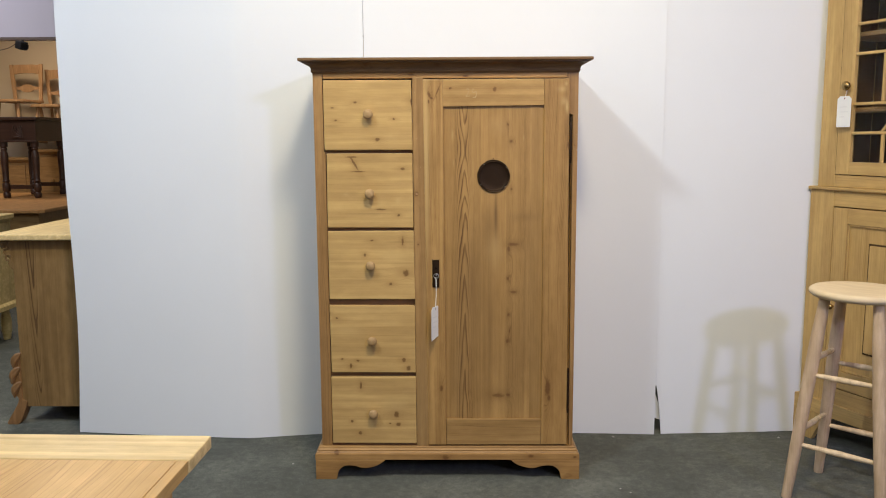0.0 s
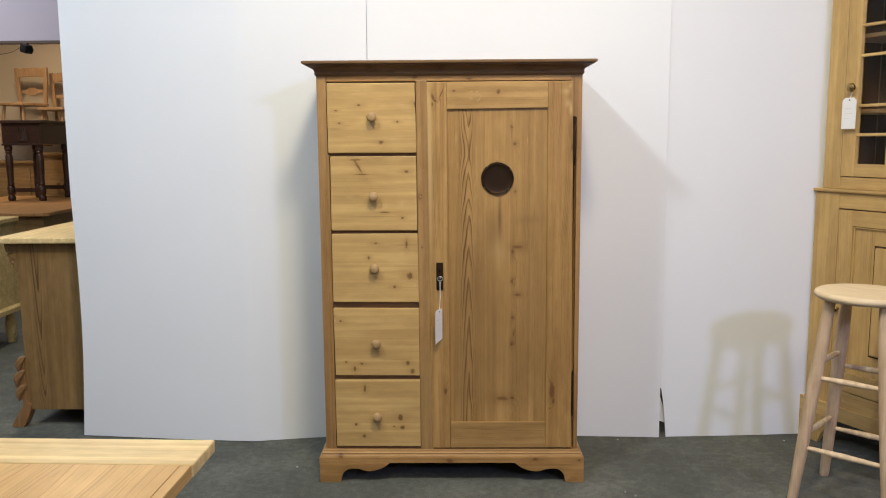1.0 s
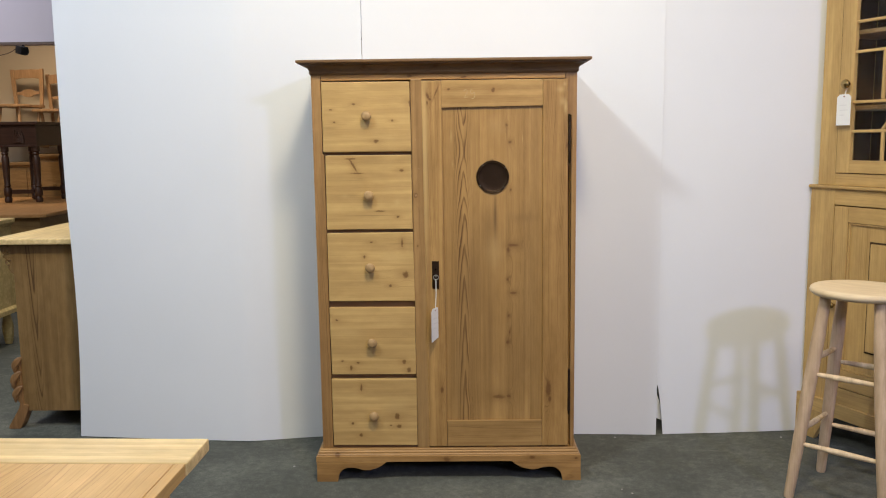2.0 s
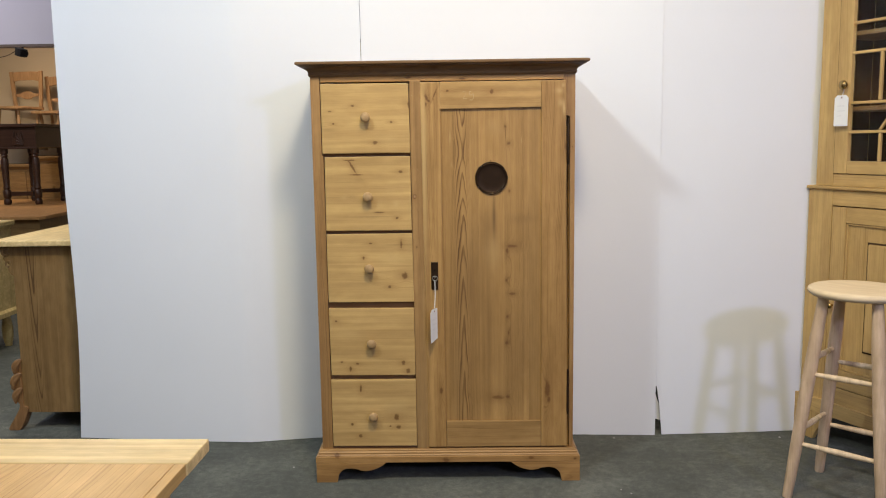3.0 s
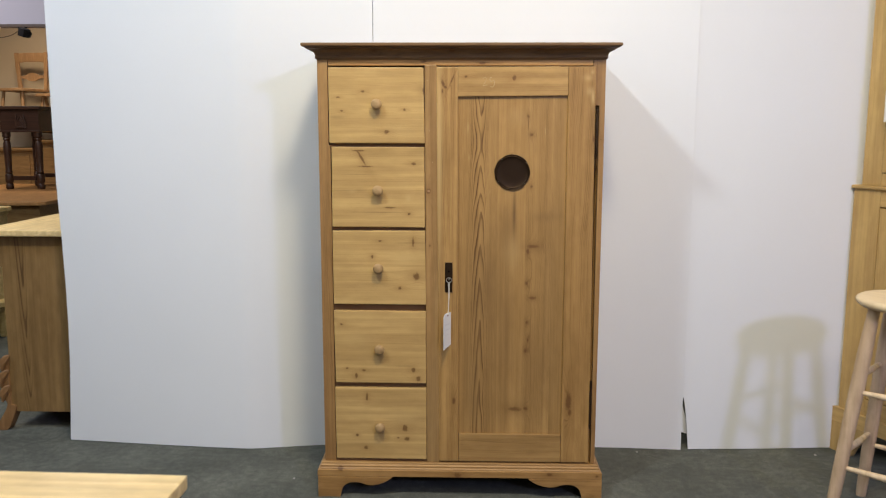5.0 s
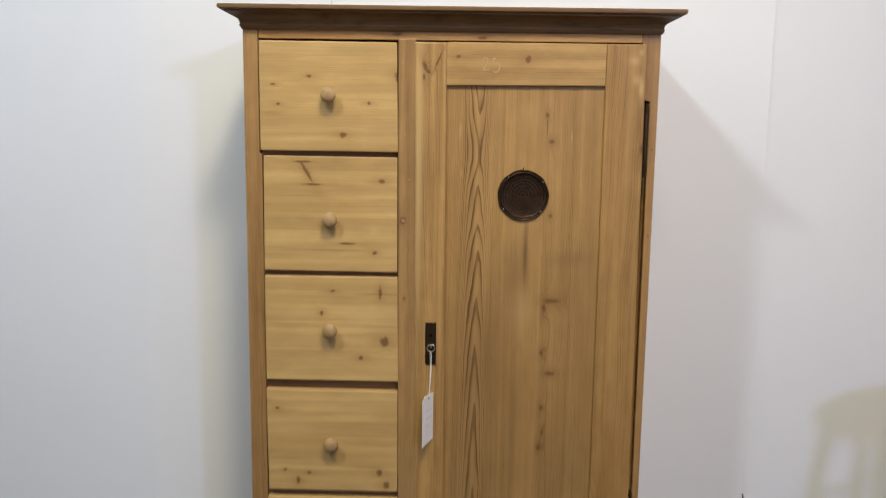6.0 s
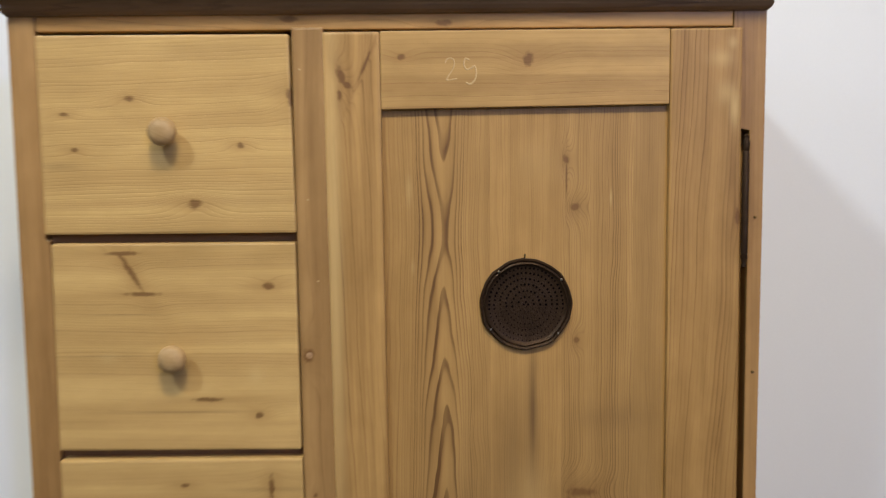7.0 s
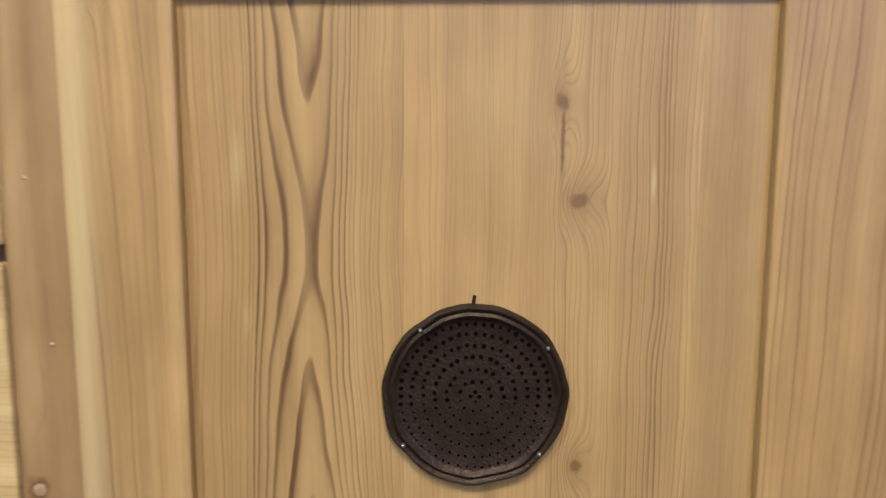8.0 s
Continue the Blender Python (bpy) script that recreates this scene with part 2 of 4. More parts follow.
M_STRIP = plain("brown_metal_strip", (0.085, 0.060, 0.050), 0.6, 0, 0.3)
M_PLUG = plain("knot_plug", (0.34, 0.20, 0.095), 0.6, 0, 0.35, 300, 900, 0.4)
M_BLACK = plain("black_lamp_metal", (0.012, 0.012, 0.014), 0.45, 0.2, 0.3)
M_OAK = wood("dark_oak", "x", (0.050, 0.022, 0.012), (0.018, 0.008, 0.005), (0.1, 0.05), 0.02, 0.006, 0.7, rand=True, rough=0.38)
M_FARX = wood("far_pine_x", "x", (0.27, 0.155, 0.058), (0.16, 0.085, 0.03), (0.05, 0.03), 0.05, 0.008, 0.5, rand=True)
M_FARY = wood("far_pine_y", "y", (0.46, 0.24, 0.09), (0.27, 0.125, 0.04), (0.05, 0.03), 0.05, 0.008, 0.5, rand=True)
M_CHAIR = wood("elm_chair", "z", (0.40, 0.24, 0.12), (0.25, 0.13, 0.06), (0.05, 0.03), 0.05, 0.008, 0.4, rand=True)
M_GLASS = Tree("cabinet_glass").mat
_g = M_GLASS.node_tree.nodes["Principled BSDF"].inputs
_g["Base Color"].default_value, _g["Roughness"].default_value = (0.92, 0.95, 0.94, 1), 0.03
_g["Transmission Weight"].default_value, _g["IOR"].default_value = 1.0, 1.18
# dark brown with the shade behind the glass put into the colour
M_INSIDE = plain("cabinet_inside_shade", (0.080, 0.044, 0.024), 0.8, 0, 0.3, spec=0.1)

# the cupboard's boards
M_STILE = wood("cupboard_stile", "z", TAN, TAN_DARK, (0.16, 0.05), 0.03, 0.005, 0.5, rand=True)
M_STILE_MID = wood("cupboard_middle_stile", "z", (0.308, 0.173, 0.062), TAN_DARK, (-0.3, 0.2), 0.02, 0.006, 0.35, stains=((-0.10, 0.28, 0.03, 0.26, -0.16), (-0.085, 0.7, 0.010, 0.2, -0.14)),
                   knots=((-0.1135, 1.141, 0.0075, 0.0085), (-0.108, 0.945, 0.003, 0.003)))
M_RAIL = wood("cupboard_rail", "x", LIGHT, DARK, (1.55, 0.08), 0.03, 0.005, 0.45, knots=((1.585, 0.075, 0.004, 0.010), (1.592, -0.13, 0.004, 0.012)))
# pine for recessed and inner parts, darkened to paint the shade in the gaps
M_RAIL_SHADE = wood("drawer_rail", "x", (0.167, 0.086, 0.037), (0.090, 0.040, 0.015), (1.2, 0.08), 0.03, 0.005, 0.4, rand=True)
M_CORNICE = wood("cornice_pine", "x", (0.175, 0.095, 0.038), (0.085, 0.042, 0.016), (1.62, 0.09), 0.02, 0.005, 0.5,
                 knots=((1.628, -0.30, 0.006, 0.008), (1.627, -0.03, 0.006, 0.010), (1.63, 0.27, 0.005, 0.008)))
M_PLINTH = wood("plinth_pine", "x", (0.340, 0.184, 0.061), DARK, (0.02, 0.09), 0.02, 0.005, 0.45,
                knots=((0.110, -0.44, 0.009, 0.010), (0.090, -0.005, 0.010, 0.012), (0.096, 0.335, 0.006, 0.010), (0.092, 0.51, 0.005, 0.007)))
M_DOOR_L = wood("door_stile_hinge_opposite", "z", (0.380, 0.217, 0.072), DARK, (-0.30, 0.12), 0.035, 0.0046, 0.75, streak=0.45, pale=0.5,
                knots=((-0.062, 1.516, 0.005, 0.011, 18), (-0.054, 1.504, 0.007, 0.004, -30), (-0.064, 1.490, 0.003, 0.007), (-0.030, 1.53, 0.0018, 0.020, -24), (-0.02, 0.37, 0.006, 0.012)), stains=((-0.076, 1.30, 0.011, 0.40, -0.60),))
M_DOOR_R = wood("door_stile_hinged", "z", (0.352, 0.198, 0.064), DARK, (0.80, 0.18), 0.035, 0.0044, 0.8, streak=0.42, pale=0.35,
                knots=((0.40, 0.37, 0.010, 0.034), (0.405, 0.33, 0.006, 0.012), (0.466, 1.325, 0.003, 0.012)), stains=((0.440, 1.535, 0.014, 0.010, -0.50), (0.459, 1.468, 0.006, 0.022, -0.60), (0.447, 1.49, 0.012, 0.014, -0.42), (0.455, 1.555, 0.006, 0.008, -0.45)))
M_DOOR_T = wood("door_top_rail", "x", (0.401, 0.241, 0.084), (0.275, 0.137, 0.042), (1.40, 0.05), 0.02, 0.006, 0.55,
                knots=((1.535, 0.186, 0.009, 0.007), (1.540, 0.018, 0.004, 0.005)))
M_DOOR_B = wood("door_bottom_rail", "x", (0.346, 0.202, 0.070), DARK, (0.10, 0.06), 0.02, 0.005, 0.5, rand=True)
# besides the small stains, wide ovals make the panel darker towards the bottom
M_PANEL = wood("door_panel", "z", (0.398, 0.228, 0.075), (0.115, 0.050, 0.014), (0.073, 0.044), 13.6, 0.0034, 1.0, wave=0.10, saddle=1.307, tones=(0.97, 1.02, 0.95, 0.87),
               wobble=1.3, streak=0.13, joins=(0.135, 0.232, 0.328), depths=(1.40, 0.75, 2.3, 0.8), patch=0.6, pale=0.28, knot=0.62, mottled=0.32,
               knots=((0.237, 1.404, 0.0045, 0.005), (0.238, 1.380, 0.0012, 0.018), (0.250, 1.340, 0.006, 0.0045), (0.261, 0.944, 0.019, 0.006), (0.243, 0.925, 0.005, 0.009),
                      (0.240, 0.810, 0.005, 0.006), (0.262, 0.756, 0.013, 0.005), (0.243, 0.665, 0.004, 0.006), (0.239, 0.560, 0.005, 0.007), (0.248, 0.600, 0.003, 0.006),
                      (0.205, 0.338, 0.022, 0.007), (0.243, 0.340, 0.007, 0.005), (0.252, 1.158, 0.004, 0.004)),
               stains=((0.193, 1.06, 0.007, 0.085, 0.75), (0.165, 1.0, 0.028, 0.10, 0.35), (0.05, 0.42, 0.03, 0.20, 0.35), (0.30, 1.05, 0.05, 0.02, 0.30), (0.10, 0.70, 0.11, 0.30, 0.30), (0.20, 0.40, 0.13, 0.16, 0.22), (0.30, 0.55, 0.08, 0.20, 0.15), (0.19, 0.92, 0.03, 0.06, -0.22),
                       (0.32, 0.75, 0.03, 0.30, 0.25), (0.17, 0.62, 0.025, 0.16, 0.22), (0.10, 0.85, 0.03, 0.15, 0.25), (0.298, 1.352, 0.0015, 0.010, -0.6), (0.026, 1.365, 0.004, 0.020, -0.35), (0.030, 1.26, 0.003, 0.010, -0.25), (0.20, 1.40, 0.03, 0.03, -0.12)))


def drawer_wood(name, knots, seed, stains=()):
    return wood(name, "x", (0.492, 0.315, 0.118), (0.285, 0.152, 0.046), (seed, 0.10), 0.05, 0.0040, 0.34, knots=knots, wave=0.5, patch=0.65, streak=0.13, pale=0.36, knot=0.74, mottled=0.28, stains=stains)


DRAWER_KNOTS = (
    ((1.489, -0.343, 0.004, 0.007), (1.469, -0.430, 0.003, 0.006), (1.4225, -0.418, 0.003, 0.005), (1.4265, -0.197, 0.004, 0.005), (1.349, -0.260, 0.007, 0.008), (1.49, -0.128, 0.012, 0.006)),
    ((1.256, -0.349, 0.030, 0.004, -31), (1.228, -0.335, 0.003, 0.022), (1.283, -0.36, 0.003, 0.02), (1.237, -0.166, 0.005, 0.008), (1.060, -0.182, 0.005, 0.005), (1.082, -0.250, 0.003, 0.020)),
    ((0.958, -0.168, 0.016, 0.004), (0.905, -0.315, 0.006, 0.004), (0.833, -0.156, 0.013, 0.011), (0.790, -0.216, 0.006, 0.006), (0.962, -0.287, 0.003, 0.006)),
    ((0.675, -0.460, 0.004, 0.004), (0.655, -0.430, 0.004, 0.005), (0.490, -0.412, 0.004, 0.005), (0.483, -0.350, 0.004, 0.006), (0.485, -0.168, 0.009, 0.007), (0.462, -0.378, 0.010, 0.005), (0.452, -0.150, 0.010, 0.008)),
    ((0.382, -0.340, 0.014, 0.004), (0.262, -0.200, 0.013, 0.010), (0.222, -0.193, 0.008, 0.009), (0.234, -0.377, 0.005, 0.005), (0.186, -0.345, 0.007, 0.007), (0.225, -0.225, 0.003, 0.004)),
)
DRAWER_STAINS = (
    ((1.40, -0.44, 0.006, 0.03, 0.30), (1.36, -0.20, 0.02, 0.06, -0.20), (1.55, -0.25, 0.012, 0.10, 0.16)),
    ((1.143, -0.39, 0.0010, 0.07, 0.45), (1.20, -0.36, 0.0012, 0.05, 0.35), (1.065, -0.28, 0.0016, 0.09, 0.40), (1.115, -0.185, 0.012, 0.010, -0.40), (1.14, -0.385, 0.008, 0.014, -0.30)),
    ((0.90, -0.20, 0.02, 0.05, -0.25), (0.955, -0.18, 0.003, 0.05, 0.25), (0.80, -0.36, 0.012, 0.08, 0.14)),
    ((0.60, -0.38, 0.02, 0.06, -0.25), (0.50, -0.20, 0.004, 0.05, 0.25)),
    ((0.30, -0.20, 0.03, 0.05, -0.25), (0.20, -0.36, 0.006, 0.05, 0.2)),
)
M_KNOB = wood("knob_beech", "y", (0.39, 0.25, 0.112), (0.28, 0.16, 0.062), (0.05, 0.05), 0.05, 0.006, 0.3, rand=True, rough=0.5)
M_STOOL = wood("stool_beech_z", "z", (0.70, 0.53, 0.34), (0.52, 0.35, 0.20), (0.06, 0.05), 0.04, 0.007, 0.3, rand=True, rough=0.6, patch=0.12)
M_STOOLLEG = wood("stool_leg_beech", "z", (0.56, 0.40, 0.26), (0.40, 0.26, 0.15), (0.06, 0.05), 0.04, 0.007, 0.35, rand=True, rough=0.6, patch=0.4)
M_STOOLX = wood("stool_beech_x", "x", (0.78, 0.61, 0.39), (0.68, 0.50, 0.30), (0.06, 0.05), 0.04, 0.009, 0.2, rand=True, rough=0.6, patch=0.15, streak=0.10, pale=0.15, mottled=0.2)
M_CCAB = wood("corner_cupboard_z", "z", (0.53, 0.345, 0.130), (0.29, 0.160, 0.048), (0.2, 0.05), 0.03, 0.006, 0.40, rand=True, patch=0.55, streak=0.18, pale=0.25, mottled=0.35)
M_CCABX = wood("corner_cupboard_x", "x", (0.53, 0.345, 0.130), (0.29, 0.160, 0.048), (0.2, 0.05), 0.03, 0.006, 0.40, rand=True, patch=0.55, streak=0.18, pale=0.25, mottled=0.35)
M_TABLEX = wood("table_end_board", "x", (0.66, 0.49, 0.24), (0.46, 0.28, 0.11), (-1.9, 0.2), 0.02, 0.012, 0.3, rough=0.33, patch=0.7, pale=0.5,
                stains=((-1.60, -0.86, 0.03, 0.05, -0.5), (-1.63, -1.02, 0.012, 0.04, 0.22), (-1.58, -0.78, 0.02, 0.06, 0.2), (-1.64, -0.70, 0.02, 0.07, -0.3)))
M_TABLEY = wood("table_boards", "y", (0.58, 0.36, 0.135), (0.38, 0.185, 0.055), (-0.70, -0.735), 0.02, 0.0105, 0.75, rough=0.33, wave=2.6, patch=0.4, streak=0.12, pale=0.25, mottled=0.3)
M_TABLEZ = wood("table_legs", "z", (0.50, 0.30, 0.12), (0.34, 0.18, 0.06), (0.0, 0.05), 0.03, 0.006, 0.4, rand=True)
M_CHEST = wood("sideboard_side", "z", (0.255, 0.150, 0.055), (0.095, 0.046, 0.015), (-1.945, 0.05), 12.0, 0.0045, 1.1, wave=0.15, saddle=0.02, rough=0.5, wobble=0.8, pale=0.25)
M_CHEST_TOP = wood("sideboard_top", "y", (0.70, 0.52, 0.25), (0.55, 0.35, 0.14), (-2.0, -0.8), 0.03, 0.008, 0.3, rough=0.35)
M_PALECHEST = wood("pale_chest_pine", "x", (0.58, 0.44, 0.20), (0.44, 0.28, 0.10), (0.4, 0.1), 0.03, 0.007, 0.3, rand=True)


# ---------------------------------------------------------------- mesh helpers
def part(name, bm, material, parent=None, label="", smooth=None):
    """One mesh object from a bmesh, under a thing or a part."""
    bmesh.ops.recalc_face_normals(bm, faces=bm.faces[:])
    me = bpy.data.meshes.new(name)
    bm.to_mesh(me)
    bm.free()
    for mt in material if isinstance(material, (list, tuple)) else (material,):
        me.materials.append(mt)
    if smooth is not None:
        me.shade_smooth()
        me.set_sharp_from_angle(angle=radians(smooth))
    ob = new(name, me)
    ob.parent = parent
    if label:
        ob["label"] = label
    return ob


def thing(name, label, category, group="", m=None):
    ob = new(name)
    ob.empty_display_size = 0.1
    if m is not None:
        ob.matrix_world = m
    return tagged(ob, label, category, group)


def prism(outline, lo, hi, axis="y", bevel=0.0, seg=2):
    """A flat outline pushed through from lo to hi. outline: (x, z) for axis y, (x, y) for z, (y, z) for x."""
    bm = bmesh.new()
    put = {"y": lambda a, b, d: (a, d, b), "z": lambda a, b, d: (a, b, d), "x": lambda a, b, d: (d, a, b)}[axis]
    rings = [[bm.verts.new(put(a, b, d)) for a, b in outline] for d in (lo, hi)]
    n = len(outline)
    bm.faces.new(rings[0])
    bm.faces.new(rings[1][::-1])
    for i in range(n):
        bm.faces.new((rings[0][i], rings[1][i], rings[1][(i + 1) % n], rings[0][(i + 1) % n]))
    if bevel:
        bmesh.ops.recalc_face_normals(bm, faces=bm.faces[:])
        sharp = [e for e in bm.edges if e.calc_face_angle(0) > 0.6]
        bmesh.ops.bevel(bm, geom=sharp, offset=bevel, segments=seg, affect="EDGES", profile=0.6)
    return bm


def box(x0, x1, y0, y1, z0, z1, bevel=0.002, seg=2):
    return prism([(x0, z0), (x1, z0), (x1, z1), (x0, z1)], y0, y1, "y", bevel, seg)


def lathe(profile, steps=24, axis="z", at=(0, 0, 0), lobes=None):
    """profile: (radius, along) pairs turned round an axis; lobes(angle) scales the radius."""
    bm = bmesh.new()
    ax = {"z": lambda r, c, s, h: (r * c, r * s, h), "y": lambda r, c, s, h: (r * c, h, r * s), "x": lambda r, c, s, h: (h, r * c, r * s)}[axis]
    rows = []
    for r, h in profile:
        if r < 1e-6:
            rows.append([bm.verts.new(Vector(ax(0, 1, 0, h)) + Vector(at))])
            continue
        row = []
        for k in range(steps):
            a = 2 * math.pi * k / steps
            rr = r * (lobes(a) if lobes else 1.0)
            row.append(bm.verts.new(Vector(ax(rr, math.cos(a), math.sin(a), h)) + Vector(at)))
        rows.append(row)
    for p, q in zip(rows, rows[1:]):
        for k in range(steps):
            j = (k + 1) % steps
            if len(p) == 1 and len(q) > 1:
                bm.faces.new((p[0], q[k], q[j]))
            elif len(q) == 1 and len(p) > 1:
                bm.faces.new((p[k], p[j], q[0]))
            elif len(p) > 1:
                bm.faces.new((p[k], p[j], q[j], q[k]))
    for row in (rows[0], rows[-1]):
        if len(row) > 1:
            bm.faces.new(row)
    return bm


def rod(points, radii, steps=10):
    """A round bar along points, with a radius at each."""
    bm = bmesh.new()
    pts = [Vector(p) for p in points]
    rows = []
    for i, p in enumerate(pts):
        d = (pts[min(i + 1, len(pts) - 1)] - pts[max(i - 1, 0)]).normalized()
        side = d.cross(Vector((0.31, 0.95, 0.05)))
        if side.length < 0.1:
            side = d.cross(Vector((1, 0, 0)))
        side.normalize()
        up = d.cross(side)
        r = radii[i] if isinstance(radii, (list, tuple)) else radii
        rows.append([bm.verts.new(p + r * (math.cos(2 * math.pi * k / steps) * side + math.sin(2 * math.pi * k / steps) * up)) for k in range(steps)])
    for p, q in zip(rows, rows[1:]):
        for k in range(steps):
            j = (k + 1) % steps
            bm.faces.new((p[k], p[j], q[j], q[k]))
    bm.faces.new(rows[0])
    bm.faces.new(rows[-1][::-1])
    return bm


def add(bm, other):
    """Joins other into bm."""
    me = bpy.data.meshes.new("joined")
    other.to_mesh(me)
    other.free()
    bm.from_mesh(me)
    bpy.data.meshes.remove(me)
    return bm


def moulding(profile, x0, x1, y_back, y_front=0.0):
    """A profile of (overhang, z) led round the left, front and right of a carcass, mitred at the corners, closed behind and above."""
    bm = bmesh.new()
    rows = []
    for p, z in profile:
        rows.append([bm.verts.new(v) for v in ((x0 - p, y_back, z), (x0 - p, y_front - p, z), (x1 + p, y_front - p, z), (x1 + p, y_back, z))])
    for a, b in zip(rows, rows[1:]):
        for k in range(3):
            bm.faces.new((a[k], a[k + 1], b[k + 1], b[k]))
    bm.faces.new(rows[0])
    bm.faces.new(rows[-1][::-1])
    back = [r[0] for r in rows] + [r[3] for r in reversed(rows)]
    bm.faces.new(back)
    return bm


def sheet(plan, z0, z1, thick, left=None, right=None, rows=14):
    """An upright board along plan points (x, y), thick behind; left and right shift its edges with height."""
    bm = bmesh.new()
    grid = []
    for k in range(rows + 1):
        z = z0 + (z1 - z0) * (k / rows) ** 1.6
        line = []
        for i, (x, y) in enumerate(plan):
            dx = left(z) if left and i == 0 else right(z) if right and i == len(plan) - 1 else 0.0
            line.append((x + dx, y, z))
        grid.append(line)
    front = [[bm.verts.new(p) for p in line] for line in grid]
    rear = [[bm.verts.new((x, y + thick, z)) for x, y, z in line] for line in grid]
    n = len(plan)
    for a, b in zip(front, front[1:]):
        for i in range(n - 1):
            bm.faces.new((a[i], a[i + 1], b[i + 1], b[i]))
    for a, b in zip(rear, rear[1:]):
        for i in range(n - 1):
            bm.faces.new((a[i], b[i], b[i + 1], a[i + 1]))
    for k in range(rows):
        for i in (0, n - 1):
            bm.faces.new((front[k][i], front[k + 1][i], rear[k + 1][i], rear[k][i]))
    for k in (0, rows):
        for i in range(n - 1):
            bm.faces.new((front[k][i], front[k][i + 1], rear[k][i + 1], rear[k][i]))
    return bm


def structure(name, bm, material, label, smooth=None):
    return tagged(part(name, bm, material, None, label, smooth), label, "", "", "structure")


def smooth_line(points, n=5):
    """More points on a soft curve through the given ones."""
    out = []
    for i in range(len(points) - 1):
        p0, p1, p2, p3 = (points[min(max(i + k, 0), len(points) - 1)] for k in (-1, 0, 1, 2))
        for j in range(n):
            s = j / n
            out.append(tuple(0.5 * (2 * b + (c - a) * s + (2 * a - 5 * b + 4 * c - d) * s * s + (3 * b - a - 3 * c + d) * s ** 3)
                             for a, b, c, d in zip(p0, p1, p2, p3)))
    return out + [points[-1]]


# ---------------------------------------------------------------- the room
structure("floor", box(-8, 4, -6.5, 6.2, -0.1, 0.0, 0), M_CARPET, "worn grey-blue short-pile carpet floor")
structure("ceiling", box(-8, 4, -6.5, 6.2, 4.2, 4.3, 0), M_CEIL, "white painted showroom ceiling")
structure("wall_north", box(-8, 4, 6.2, 6.35, 0, 4.2, 0), M_CREAM, "cream painted back wall of the showroom")
structure("wall_south", box(-8, 4, -6.65, -6.5, 0, 4.2, 0), M_CEIL, "plain white showroom wall")
structure("wall_east", box(4, 4.15, -6.5, 6.2, 0, 4.2, 0), M_CEIL, "plain white showroom side wall")
structure("wall_west", box(-8.15, -8, -6.5, 6.2, 0, 4.2, 0), M_CREAM, "plain cream showroom side wall")
structure("bulkhead", box(-8, 4, 4.5, 4.75, 2.285, 4.2, 0.004), M_GREY, "grey painted bulkhead beam under the ceiling")
structure("trim", box(-8, 4, 4.488, 4.498, 2.266, 2.29, 0.001), M_STRIP, "brown metal edge strip along the bulkhead")


def curl(z):
    return 0.014 * math.sin(math.pi * min(max(z, 0) / 1.15, 1.0)) - 0.020 * max(0.0, 0.45 - z)


structure("wall_panel_1", sheet(smooth_line([(-1.705, 0.500), (-1.276, 0.452), (-0.95, 0.424), (-0.88, 0.424), (-0.80, 0.437), (-0.58, 0.474), (-0.3605, 0.486)], 4),
                                0.003, 2.75, 0.005, left=curl), M_WALL, "tall white display board with a soft vertical crease", 40)
structure("wall_panel_2", sheet(smooth_line([(-0.3575, 0.480), (0.0, 0.488), (0.585, 0.484), (0.947, 0.466)], 3), 0.003, 2.75, 0.005),
          M_WALL, "tall white display board behind the cupboard", 40)
PANEL_3 = structure("wall_panel_3", sheet(smooth_line([(0.925, 0.473), (1.30, 0.490), (1.612, 0.514)], 3), 0.003, 2.75, 0.005,
                                left=lambda z: 0.021 + 0.034 * (1 - z / 0.25) ** 0.6 if z < 0.25 else 0.0, right=lambda z: 0.05 if z > 1.11 else 0.02, rows=90), M_WALL, "white display board with a curled lower corner", 40)
part("curled_flap", prism([(0.940, 0.228), (0.944, 0.075), (0.990, 0.058), (0.968, 0.150)], 0.499, 0.502, "y"), M_WALL, PANEL_3, "bent back corner of the board")

# ---------------------------------------------------------------- the pine cupboard
CUP = thing("cupboard", "stripped antique pine cupboard with five drawers and one panelled door", "cupboard")
DEPTH = 0.44


def slab(c, y0, y1, bevel=0.003):
    """A board with four corners (x, z): bottom left, bottom right, top right, top left."""
    return prism(c, y0, y1, "y", bevel, 2)


part("stile", slab([(-0.500, 0.132), (-0.4595, 0.132), (-0.4605, 1.300), (-0.4665, 1.303), (-0.4675, 1.602), (-0.503, 1.602)], 0.003, 0.026, 0.0015), M_STILE, CUP)
part("stile", slab([(0.4880, 0.132), (0.503, 0.132), (0.503, 1.602), (0.459, 1.602), (0.459, 1.445), (0.4830, 1.440)], 0.003, 0.026, 0.0015), M_STILE, CUP)
part("stile", slab([(-0.119, 0.122), (-0.0725, 0.122), (-0.0848, 1.580), (-0.127, 1.580)], -0.003, 0.024), M_STILE_MID, CUP, "brown centre stile between drawers and door")
part("side_panel", box(-0.500, -0.478, 0.027, DEPTH, 0.10, 1.602), M_STILE, CUP)
part("side_panel", box(0.480, 0.502, 0.027, DEPTH, 0.10, 1.602), M_STILE, CUP)
part("back_panel", box(-0.476, 0.478, DEPTH - 0.014, DEPTH, 0.10, 1.602), M_RAIL_SHADE, CUP)
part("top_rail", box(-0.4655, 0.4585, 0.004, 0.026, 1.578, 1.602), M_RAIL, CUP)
part("bottom_rail", box(-0.4625, 0.4695, 0.006, 0.026, 0.104, 0.150), M_RAIL_SHADE, CUP)
